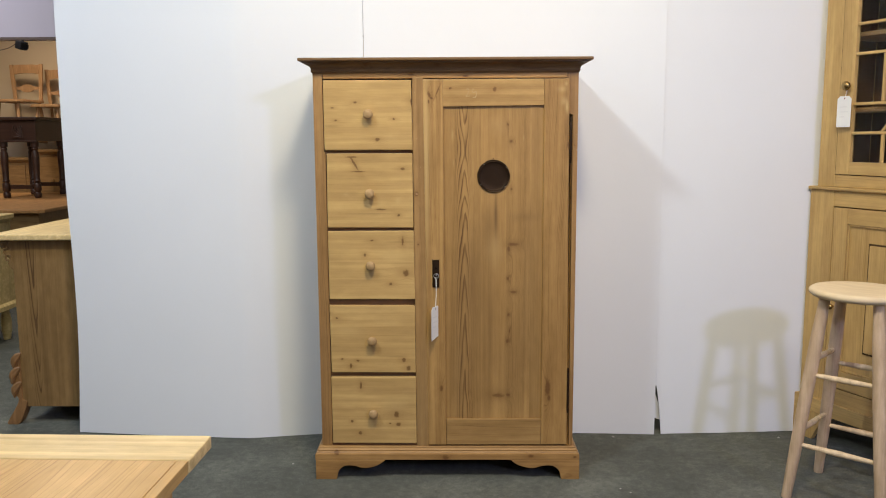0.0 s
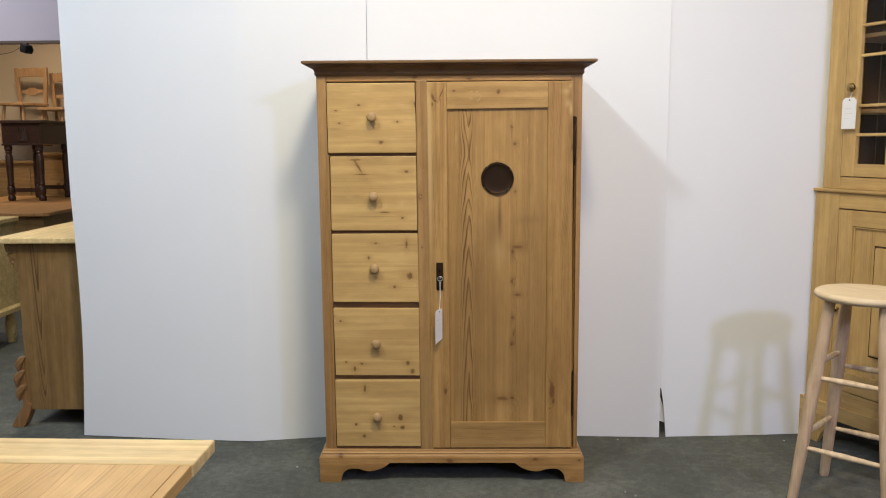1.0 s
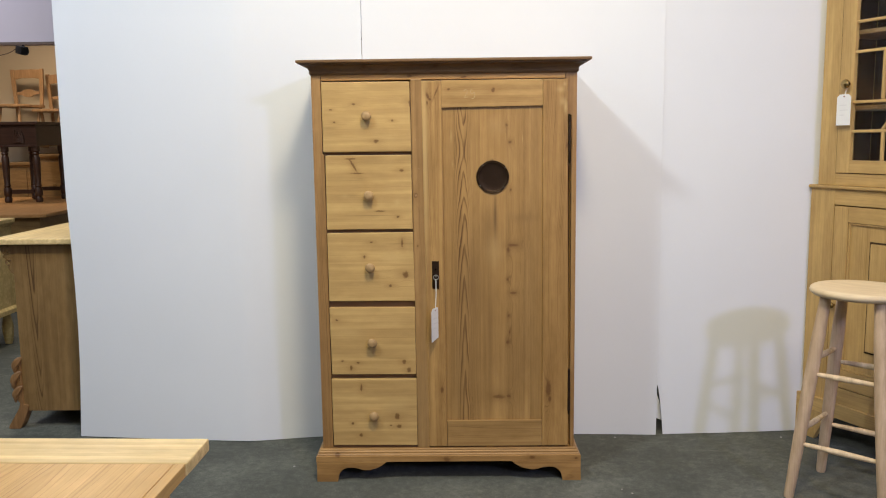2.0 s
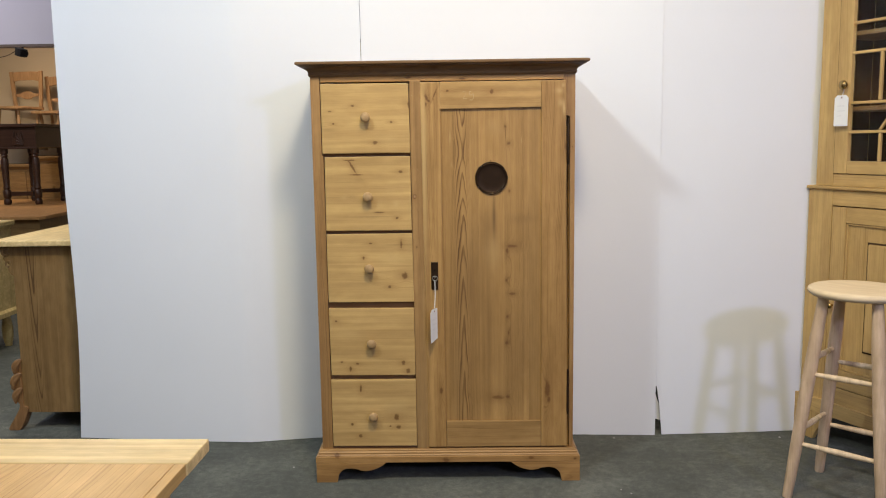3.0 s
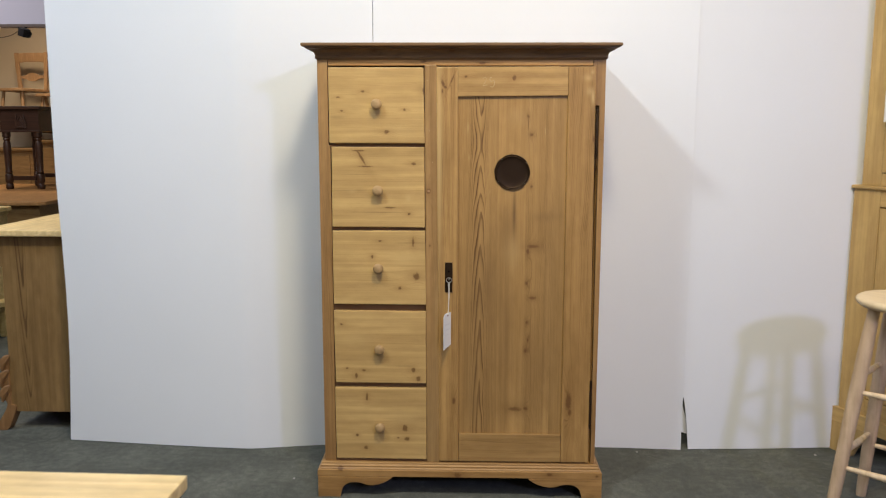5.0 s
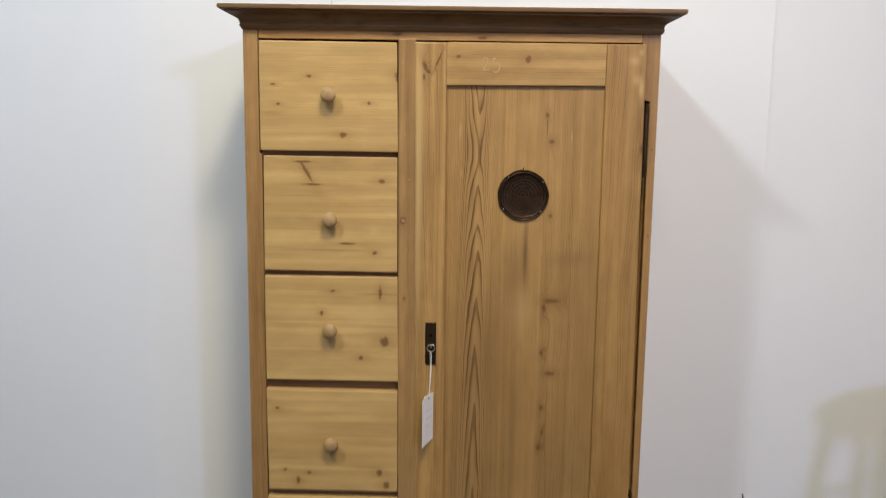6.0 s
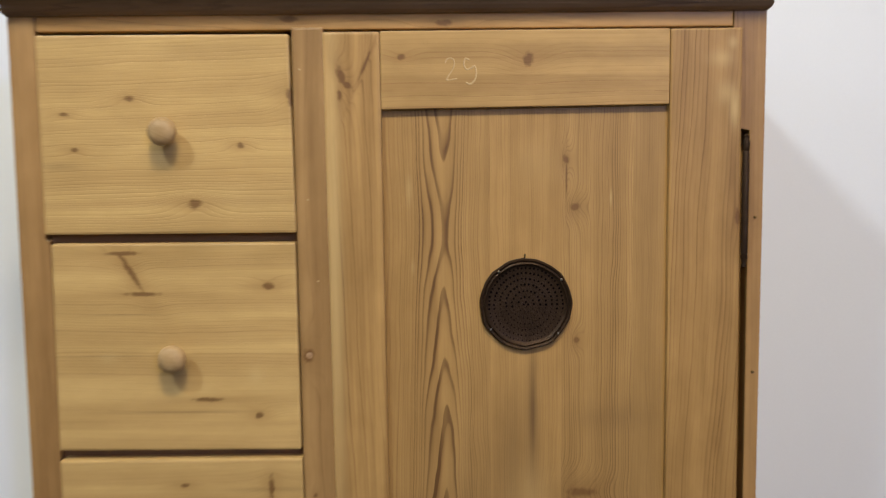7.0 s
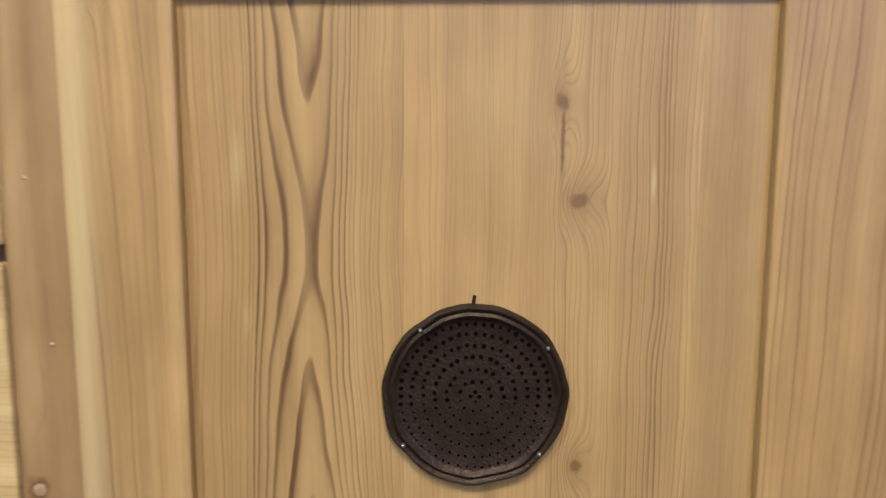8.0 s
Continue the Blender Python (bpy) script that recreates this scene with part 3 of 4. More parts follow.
part("partition", box(-0.112, -0.092, 0.027, DEPTH - 0.016, 0.15, 1.57), M_RAIL_SHADE, CUP)
# rails behind the drawer gaps, their shade put into the colour
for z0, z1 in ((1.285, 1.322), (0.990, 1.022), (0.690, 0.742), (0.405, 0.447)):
    part("drawer_rail", box(-0.4625, -0.1205, 0.014, 0.034, z0, z1, 0.0015), M_RAIL_SHADE, CUP, "recessed rail between drawers, darkened for the gap's shade")

COVE = [(0.001, 1.598), (0.005, 1.602), (0.0065, 1.607), (0.005, 1.611), (0.0065, 1.616), (0.010, 1.6220), (0.016, 1.6270), (0.0245, 1.6315), (0.034, 1.6345), (0.0365, 1.6352),
        (0.0365, 1.6378), (0.0405, 1.6384), (0.0448, 1.6396), (0.0472, 1.6412), (0.0478, 1.6430), (0.0478, 1.6485), (0.0466, 1.6505), (0.0405, 1.6518)]
part("cornice", moulding(COVE, -0.502, 0.502, DEPTH + 0.012), M_CORNICE, CUP, "moulded dark pine cornice", 25)
STEP = [(0.002, 0.1312), (0.008, 0.1302), (0.0095, 0.1280), (0.0095, 0.1235), (0.0125, 0.1210), (0.0145, 0.1190), (0.0145, 0.1135), (0.0180, 0.1110),
        (0.0195, 0.1090), (0.0195, 0.1065), (0.0235, 0.1040), (0.0235, 0.0815), (0.020, 0.080)]
part("plinth", moulding(STEP, -0.502, 0.504, DEPTH), M_PLINTH, CUP, "stepped pine base moulding", 25)
FOOT_L = smooth_line([(-0.246, 0.0795), (-0.262, 0.067), (-0.285, 0.055), (-0.319, 0.0465), (-0.342, 0.0480), (-0.364, 0.0550), (-0.390, 0.0575), (-0.414, 0.053), (-0.433, 0.034), (-0.441, 0.0)], 4)
part("bracket_foot", prism([(-0.524, 0.0), (-0.524, 0.0795)] + FOOT_L, -0.0245, -0.002, "y", 0.0015), M_PLINTH, CUP, "scalloped bracket foot", 30)
part("bracket_foot", prism([(0.528, 0.0), (0.528, 0.0795)] + [(-x * 1.03 + 0.002, z) for x, z in FOOT_L], -0.0245, -0.002, "y", 0.0015), M_PLINTH, CUP, "scalloped bracket foot", 30)
for x in (-0.524, 0.506):
    part("side_foot", prism([(-0.001, 0.0), (-0.001, 0.0795), (DEPTH, 0.0795), (DEPTH, 0.0), (DEPTH - 0.07, 0.0), (DEPTH - 0.10, 0.05), (0.12, 0.05), (0.075, 0.0)], x, x + 0.022, "x", 0.001), M_PLINTH, CUP)

KNOB = [(0.0, 0.002), (0.0085, 0.002), (0.0080, -0.004), (0.0085, -0.010), (0.0125, -0.014), (0.0175, -0.019), (0.0190, -0.0245), (0.0175, -0.0295), (0.0120, -0.0330), (0.0055, -0.0345), (0.0, -0.0348)]
DRAWERS = (
    ((-0.463, 1.309), (-0.1255, 1.309), (-0.1298, 1.5715), (-0.464, 1.5725)),
    ((-0.4575, 1.012), (-0.1255, 1.011), (-0.127, 1.2965), (-0.456, 1.297)),
    ((-0.457, 0.730), (-0.1215, 0.729), (-0.1245, 0.999), (-0.458, 0.9985)),
    ((-0.4545, 0.4355), (-0.1215, 0.434), (-0.1225, 0.7035), (-0.4585, 0.7055)),
    ((-0.456, 0.1435), (-0.1205, 0.1425), (-0.1205, 0.4165), (-0.458, 0.4170)),
)
KNOBS = ((-0.293, 1.444), (-0.291, 1.143), (-0.292, 0.864), (-0.290, 0.566), (-0.290, 0.270))
for n, (c, (kx, kz)) in enumerate(zip(DRAWERS, KNOBS)):
    zc = 0.5 * (c[0][1] + c[2][1])
    mat = drawer_wood("drawer_front_%d" % n, DRAWER_KNOTS[n], zc + (0.22, -0.3, 0.28, -0.25, 0.3)[n], DRAWER_STAINS[n])
    drawer = part("drawer", slab(c, -0.005, 0.018, 0.0035), mat, CUP, "pale knotty pine drawer front")
    part("drawer_side", box(c[0][0] + 0.006, c[1][0] - 0.004, 0.0185, 0.36, c[0][1] + 0.012, c[2][1] - 0.03, 0.001), M_RAIL_SHADE, drawer)
    part("knob", lathe(KNOB, 28, "y", (kx, -0.0035, kz)), M_KNOB, drawer, "turned pale wooden knob", 50)

DOOR = part("door", slab([(-0.0735, 0.1365), (-0.001, 0.1365), (-0.010, 1.5735), (-0.086, 1.5735)], -0.006, 0.020, 0.004), M_DOOR_L, CUP, "panelled pine door, closed")
part("door_stile", slab([(0.3755, 0.1375), (0.4785, 0.138), (0.468, 1.5745), (0.373, 1.5740)], -0.006, 0.020, 0.003), M_DOOR_R, DOOR)
part("door_rail", slab([(-0.0095, 1.4715), (0.3727, 1.4755), (0.3727, 1.5742), (-0.0097, 1.5738)], -0.0055, 0.019, 0.0015), M_DOOR_T, DOOR, "pale upper rail of the door")
part("door_rail", slab([(-0.0005, 0.137), (0.3750, 0.1375), (0.3750, 0.2435), (-0.0012, 0.2435)], -0.0055, 0.019, 0.003), M_DOOR_B, DOOR)
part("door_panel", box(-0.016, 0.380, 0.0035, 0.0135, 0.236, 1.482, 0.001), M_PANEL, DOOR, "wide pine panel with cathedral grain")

# round iron ventilation cover
VX, VY, VZ = 0.183, -0.005, 1.2085


def dents(a):
    return 1.013 + 0.004 * math.sin(4 * a + 0.6) + 0.006 * math.sin(7 * a + 2.0) + 0.006 * math.sin(11 * a) + 0.003 * math.sin(19 * a + 1.0) - 0.012 * max(0.0, math.cos(4 * a - 0.9)) ** 8


VENT = [(0.0620, 0.0086), (0.0622, 0.0055), (0.0614, 0.0030), (0.0600, 0.0016), (0.0584, 0.0020), (0.0573, 0.0034), (0.0562, 0.0028), (0.0550, 0.0018), (0.0538, 0.0024),
        (0.0528, 0.0042), (0.0510, 0.0050), (0.0340, 0.0046), (0.0140, 0.0042), (0.0, 0.0041)]
bm = lathe(VENT, 80, "y", (VX, VY, VZ), dents)
for ring_r, count in ((0.0500, 56), (0.0430, 48), (0.0352, 40), (0.0272, 31), (0.0190, 21), (0.0105, 11), (0.0030, 4)):
    for k in range(count):
        a = 2 * math.pi * (k + random.uniform(-0.12, 0.12)) / count
        rr = ring_r + random.uniform(-0.0005, 0.0005)
        hx, hz, hr = VX + rr * math.cos(a), VZ + rr * math.sin(a), random.uniform(0.0013, 0.0018) * (1.0 if math.sin(a) > -0.15 else 0.6)
        lift = 0.0050 if ring_r > 0.044 else 0.0041 + 0.0006 * ring_r / 0.03
        vs = [bm.verts.new((hx + hr * math.cos(q * math.pi / 3), VY + lift - 0.0005, hz + hr * math.sin(q * math.pi / 3))) for q in range(6)]
        bm.faces.new(vs).material_index = 1
vent = part("vent_cover", bm, (M_IRON, M_HOLE), DOOR, "round dark iron vent cover pierced with small holes", 50)
for a in (0.62, 2.25, 3.75, 5.55):
    part("tack", lathe([(0.0, -0.0004), (0.0008, -0.0003), (0.0013, 0.0005), (0.0015, 0.0022)], 10, "y", (VX + 0.0586 * math.cos(a), VY, VZ + 0.0586 * math.sin(a))), M_STEEL, DOOR, "bright tack head", 60)
part("pin", rod([(VX - 0.002, 0.0025, VZ + 0.061), (VX - 0.001, 0.0020, VZ + 0.0685)], 0.0012, 6), M_IRON, DOOR)

# lock plate and key
part("lock_plate", prism(smooth_line([(-0.0535, 0.782), (-0.0535, 0.880), (-0.051, 0.885), (-0.029, 0.885), (-0.0265, 0.880), (-0.0265, 0.782), (-0.030, 0.777), (-0.050, 0.777), (-0.0535, 0.782)], 2)[:-1], -0.0085, -0.0055, "y", 0.0008), M_IRON, DOOR, "dark iron lock plate")
bm = rod([(-0.0385, -0.007, 0.8265), (-0.0385, -0.024, 0.8265)], 0.0024, 10)
ring_pts = [(-0.0385 + 0.0098 * math.cos(a), -0.028, 0.8255 + 0.0085 * math.sin(a)) for a in [2 * math.pi * k / 18 for k in range(19)]]
add(bm, rod(ring_pts, 0.0016, 8))
part("key", bm, M_STEEL, DOOR, "small steel key in the lock", 60)
part("keyhole", lathe([(0.0, -0.0090), (0.0030, -0.0090), (0.0032, -0.0086)], 12, "y", (-0.0395, 0, 0.853)), M_HOLE, DOOR)

# barrel hinges and the dark gap between door and stile
for z0, z1 in ((1.256, 1.436), (0.268, 0.455)):
    h = z1 - z0
    prof = [(0.0, z0), (0.0035, z0 + 0.002), (0.0032, z0 + 0.006), (0.0032, z0 + 0.010), (0.0045, z0 + 0.013), (0.0045, z0 + 0.10 * h), (0.0032, z0 + 0.105 * h), (0.0045, z0 + 0.11 * h),
            (0.0045, z0 + 0.86 * h), (0.0038, z0 + 0.87 * h), (0.0045, z0 + 0.88 * h), (0.0045, z1 - 0.010), (0.0034, z1 - 0.008), (0.0040, z1 - 0.004), (0.0, z1)]
    part("hinge", lathe(prof, 14, "z", (0.4755 + (0.0045 if z0 < 1 else 0), -0.0065, 0)), M_IRON, DOOR, "long dark iron barrel hinge", 40)

# small pins and nail heads left in the frame
for x, z in ((0.4925, 1.324), (0.4935, 1.112)):
    part("pin", lathe([(0.0, 0.0005), (0.0015, 0.0010), (0.0019, 0.0022), (0.0019, 0.0040)], 10, "y", (x, 0, z)), M_BRASS, CUP, "small brass pin", 60)
for x, z in ((-0.117, 1.525), (-0.1095, 1.353), (-0.098, 1.243)):
    part("nail", lathe([(0.0, -0.0037), (0.0011, -0.0036), (0.0015, -0.0028)], 9, "y", (x, 0, z)), M_CHALK, CUP, "pale filled nail hole", 60)

part("plug", lathe([(0.0, -0.0035), (0.0040, -0.0034), (0.0050, -0.0029)], 7, "y", (-0.1122, 0, 1.1412)), M_PLUG, CUP, "pale round knot plug", 60)

# chalk number on the door's top rail
TWO = [(0.0, 0.80), (0.10, 0.97), (0.30, 0.98), (0.40, 0.82), (0.33, 0.55), (0.12, 0.22), (0.06, 0.08), (0.30, 0.10), (0.52, 0.14)]
NINE = [(1.02, 0.92), (0.86, 0.96), (0.80, 0.72), (0.92, 0.52), (1.12, 0.58), (1.25, 0.66), (1.33, 0.40), (1.26, 0.08), (1.06, -0.10), (0.88, -0.02)]
bm = bmesh.new()
for stroke, thick in ((TWO, 0.0009), (NINE, 0.0012)):
    add(bm, rod([(0.076 + 0.031 * x, -0.0056, 1.507 + 0.031 * z) for x, z in smooth_line(stroke, 4)], thick, 6))
bmesh.ops.transform(bm, matrix=Matrix.Translation((0, -0.0054, 0)) @ Matrix.Diagonal((1, 0.3, 1, 1)) @ Matrix.Translation((0, 0.0054, 0)), verts=bm.verts[:])
part("chalk_mark", bm, M_CHALK, DOOR, "chalked number 29")


# ---------------------------------------------------------------- price tags
def price_tag(hang, top, length, width, turn, label, lean=0.0):
    """A card with an eyelet on a looped string. hang: where the string is tied; top: the card's upper end."""
    tag = thing("price_tag", label, "price tag")
    c = 0.18 * width
    out = [(-width / 2, -length - lean), (width / 2, -length), (width / 2, -c), (width / 2 - c, 0.0), (-width / 2 + c, 0.0), (-width / 2, -c)]
    bm = prism(out, -0.0004, 0.0004, "y")
    bmesh.ops.transform(bm, matrix=pose(*top, 0, 0, turn), verts=bm.verts[:])
    part("card", bm, M_CARD, tag)
    bm = lathe([(0.0, -0.0010), (0.0032, -0.0009), (0.0036, -0.0005), (0.0, -0.00045)], 14, "y", (0, 0, -0.009))
    bmesh.ops.transform(bm, matrix=pose(*top, 0, 0, turn), verts=bm.verts[:])
    part("eyelet", bm, M_EYELET, tag)
    bm = bmesh.new()
    for k, (w0, w1) in enumerate(((-0.30, 0.22), (-0.26, 0.30), (-0.30, 0.05))):
        z = -length * (0.36 + 0.16 * k)
        add(bm, box(w0 * width, w1 * width, -0.0007, -0.0005, z, z + 0.0035, 0))
    bmesh.ops.transform(bm, matrix=pose(*top, 0, 0, turn), verts=bm.verts[:])
    part("writing", bm, M_PEN, tag, "faded pen lines")
    mid = (Vector(hang) + Vector(top)) / 2 + Vector((0.002, 0, 0))
    low = Vector(top) + Vector((0, -0.001, -0.008))
    bm = rod(smooth_line([tuple(hang), tuple(mid), tuple(low)], 4), 0.0009, 6)
    add(bm, rod(smooth_line([tuple(Vector(hang) + Vector((0.0035, -0.001, -0.004))), tuple(mid + Vector((0.002, -0.001, 0))), tuple(low + Vector((0.001, -0.001, 0)))], 4), 0.0008, 6))
    part("string", bm, M_STRING, tag)
    return tag


price_tag((-0.0405, -0.0285, 0.8175), (-0.0425, -0.026, 0.705), 0.120, 0.062, 62, "blank white card price tag hanging on string from the key", 0.012)


# ---------------------------------------------------------------- bar stool
def bar_stool(centre, seat_z, seat_r, top_r, foot_r, turn):
    stool = thing("bar_stool", "round pale bare beech bar stool with double rungs", "stool", m=pose(centre[0], centre[1], 0, 0, 0, turn))
    seat = [(0.0, seat_z - 0.034), (seat_r * 0.80, seat_z - 0.034), (seat_r * 0.93, seat_z - 0.030), (seat_r * 0.985, seat_z - 0.022), (seat_r, seat_z - 0.014),
            (seat_r * 0.985, seat_z - 0.006), (seat_r * 0.94, seat_z - 0.001), (seat_r * 0.80, seat_z - 0.0015), (seat_r * 0.4, seat_z - 0.004), (0.0, seat_z - 0.005)]
    part("seat", lathe(seat, 56), M_STOOLX, stool, "", 60)
    spots = []
    for k in range(4):
        a = math.pi / 4 + k * math.pi / 2
        p, q = Vector((top_r * math.cos(a), top_r * math.sin(a), seat_z - 0.036)), Vector((foot_r * math.cos(a), foot_r * math.sin(a), 0.0))
        part("leg", rod([q.lerp(p, s) for s in (0.0, 0.015, 0.25, 0.55, 0.8, 1.0)], [0.0165, 0.0180, 0.0220, 0.0240, 0.0235, 0.0190], 16), M_STOOLLEG, stool, "", 60)
        spots.append((q, p))
    for k in range(4):
        (q0, p0), (q1, p1) = spots[k], spots[(k + 1) % 4]
        for h in ((0.260, 0.533) if k % 2 else (0.212, 0.479)):
            a, b = q0.lerp(p0, h / (seat_z - 0.036)), q1.lerp(p1, h / (seat_z - 0.036))
            part("rung", rod([a.lerp(b, s) for s in (0.0, 0.12, 0.5, 0.88, 1.0)], [0.0072, 0.0085, 0.0115, 0.0085, 0.0072], 12), M_STOOL, stool, "", 60)
    return stool


bar_stool((1.518, -0.183), 0.801, 0.174, 0.1297, 0.2333, -43.5)

# ---------------------------------------------------------------- glazed corner cupboard
CC = thing("corner_cupboard", "tall pine cupboard with glazed upper door over a panelled base", "cupboard", m=pose(1.61, 0.515, 0, 0, 0, -65.2))
W = 0.90


def cc(name, x0, x1, y0, y1, z0, z1, mat=None, parent=None, label="", bevel=0.0025):
    return part(name, box(x0, x1, y0, y1, z0, z1, bevel), mat or M_CCAB, parent or CC, label)


cc("base_stile", 0.016, 0.140, 0.0, 0.024, 0.19, 1.1235)
cc("base_stile", W - 0.140, W - 0.006, 0.0, 0.024, 0.19, 1.1235)
cc("base_rail", 0.1405, W - 0.1405, 0.0, 0.024, 1.056, 1.1235, M_CCABX)
cc("base_rail", 0.1405, W - 0.1405, 0.0, 0.024, 0.19, 0.262, M_CCABX)
cc("base_side", 0.016, 0.038, 0.025, 0.34, 0.08, 1.1235)
cc("base_side", W - 0.028, W - 0.006, 0.025, 0.34, 0.08, 1.1235)
cc("base_back", 0.029, W - 0.029, 0.32, 0.34, 0.19, 1.1235)
cc("ledge", 0.010, W - 0.010, -0.012, 0.34, 1.124, 1.1385, M_CCABX, None, "narrow worn waist ledge", 0.005)
cc("plinth", -0.004, W + 0.004, -0.012, 0.012, 0.128, 0.192, M_CCABX)
for x0, s in ((-0.004, 1), (W + 0.004, -1)):
    pts = smooth_line([(x0 + s * 0.215, 0.1275), (x0 + s * 0.17, 0.108), (x0 + s * 0.135, 0.06), (x0 + s * 0.105, 0.0)], 4)
    part("bracket_foot", prism([(x0, 0.0), (x0, 0.1275)] + pts, -0.012, 0.012, "y", 0.0015), M_CCAB, CC)
    part("rear_foot", box(x0 if s > 0 else x0 - 0.03, x0 + 0.03 if s > 0 else x0, 0.30, 0.335, 0.0, 0.0795), M_CCAB, CC)
cdoor = cc("base_door", 0.1435, 0.213, -0.001, 0.021, 0.266, 1.051, None, None, "panelled base door, closed")
cc("door_stile", W - 0.213, W - 0.1435, -0.001, 0.021, 0.266, 1.051, None, cdoor)
cc("door_rail", 0.2135, W - 0.2135, -0.001, 0.021, 0.985, 1.051, M_CCABX, cdoor)
cc("door_rail", 0.2135, W - 0.2135, -0.001, 0.021, 0.266, 0.345, M_CCABX, cdoor)
cc("door_panel", 0.2105, W - 0.2105, 0.010, 0.017, 0.342, 0.988, None, cdoor)
# dark colour for thin strips that paint the shade in grooves and gaps
M_GAP_SHADE = plain("groove_shade", (0.075, 0.045, 0.022), 0.8, 0, 0.5, 60, 300, 0.4, 0.2)
for x0, x1, z0, z1 in ((0.2140, 0.2225, 0.3455, 0.9845), (W - 0.2225, W - 0.2140, 0.3455, 0.9845), (0.2230, W - 0.2230, 0.9760, 0.9845), (0.2230, W - 0.2230, 0.3455, 0.3540)):
    cc("bead", x0, x1, 0.0025, 0.0098, z0, z1, None, cdoor, "", 0.0035)
for x0, x1, z0, z1 in ((0.3165, 0.3245, 0.442, 0.913), (W - 0.3245, W - 0.3165, 0.442, 0.913), (0.3250, W - 0.3250, 0.9055, 0.913), (0.3250, W - 0.3250, 0.442, 0.4495)):
    cc("groove", x0, x1, 0.0090, 0.0097, z0, z1, M_GAP_SHADE, cdoor, "dark strip painted as the shade of a gap", 0)
cc("raised_field", 0.325, W - 0.325, 0.000, 0.0095, 0.45, 0.905, None, cdoor, "", 0.005)
part("knob", lathe([(0.0, -0.030), (0.008, -0.029), (0.0125, -0.024), (0.0135, -0.019), (0.010, -0.014), (0.006, -0.010), (0.0055, -0.002)], 20, "y", (0.166, 0, 0.622)), M_BRASS, cdoor, "round brass knob", 60)
# upper stage
U0, U1, UZ = 0.047, W - 0.047, 2.16
cc("upper_stile", U0, 0.135, 0.004, 0.026, 1.139, UZ)
cc("upper_stile", W - 0.135, U1, 0.004, 0.026, 1.139, UZ)
cc("upper_rail", 0.1355, W - 0.1355, 0.004, 0.026, 1.139, 1.190, M_CCABX)
cc("upper_rail", 0.1355, W - 0.1355, 0.004, 0.026, 2.06, UZ, M_CCABX)
cc("upper_side", U0, U0 + 0.02, 0.027, 0.30, 1.139, UZ)
# added sheets over the pine sides carry the painted inner shade
cc("lining", U0 + 0.0205, U0 + 0.023, 0.028, 0.289, 1.140, UZ - 0.001, M_INSIDE, None, "thin dark sheet added for the shade inside", 0)
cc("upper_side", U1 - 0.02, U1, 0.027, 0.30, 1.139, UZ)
cc("lining", U1 - 0.023, U1 - 0.0205, 0.028, 0.289, 1.140, UZ - 0.001, M_INSIDE, None, "thin dark sheet added for the shade inside", 0)
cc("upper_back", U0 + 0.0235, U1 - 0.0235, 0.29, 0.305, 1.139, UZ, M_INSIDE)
cc("upper_top", U0 - 0.0, U1, 0.004, 0.305, UZ + 0.0005, UZ + 0.02, M_CCABX)
for z in (1.455, 1.765):
    cc("shelf", U0 + 0.0235, U1 - 0.0235, 0.045, 0.288, z, z + 0.018, M_FARX)
gdoor = cc("glazed_door", 0.1375, 0.2035, -0.001, 0.023, 1.193, 2.057, None, None, "glazed door with thin glazing bars, closed")
cc("door_stile", W - 0.2035, W - 0.1375, -0.001, 0.023, 1.193, 2.057, None, gdoor)
cc("door_rail", 0.204, W - 0.204, -0.001, 0.023, 1.193, 1.246, M_CCABX, gdoor)
cc("door_rail", 0.204, W - 0.204, -0.001, 0.023, 1.995, 2.057, M_CCABX, gdoor)
for z in (1.367, 1.487, 1.691, 1.812):
    cc("glazing_bar", 0.2045, W - 0.2045, 0.001, 0.014, z - 0.006, z + 0.006, M_CCABX, gdoor, "", 0.003)
for x, z0, z1 in ((0.349, 1.2465, 1.3605), (0.339, 1.4935, 1.6845), (W - 0.349, 1.2465, 1.3605), (W - 0.339, 1.4935, 1.6845)):
    cc("glazing_bar", x - 0.006, x + 0.006, 0.001, 0.014, z0, z1, None, gdoor, "", 0.003)
for s in (1, -1):
    c0 = 0.345 if s > 0 else W - 0.345
    part("glazing_bar", prism([(c0 - 0.006 * s, 1.374), (c0 + 0.006 * s, 1.374), (c0 + 0.086 * s, 1.480), (c0 + 0.072 * s, 1.480)], 0.002, 0.013, "y", 0.002), M_CCAB, gdoor)
# painted shade line in the gap beside the glazed door
for x0 in (0.1352, W - 0.1373):
    cc("groove", x0, x0 + 0.0021, 0.0015, 0.0060, 1.193, 2.057, M_GAP_SHADE, None, "dark strip painted as the shade of a gap", 0)
glass = part("pane", box(0.2045, W - 0.2045, 0.016, 0.019, 1.2465, 1.9945, 0), M_GLASS, gdoor, "clear glass")
glass.visible_shadow = False
part("knob", lathe([(0.0, -0.038), (0.011, -0.037), (0.0180, -0.031), (0.0195, -0.024), (0.0155, -0.017), (0.007, -0.012), (0.0060, -0.002)], 22, "y", (0.186, 0, 1.562)), M_BRASS, gdoor, "round brass knob", 60)
_m = pose(1.61, 0.515, 0, 0, 0, -65.2)
price_tag(tuple(_m @ Vector((0.186, -0.020, 1.548))), tuple(_m @ Vector((0.180, -0.022, 1.520))), 0.128, 0.065, -62, "blank white card price tag hanging from a brass knob")

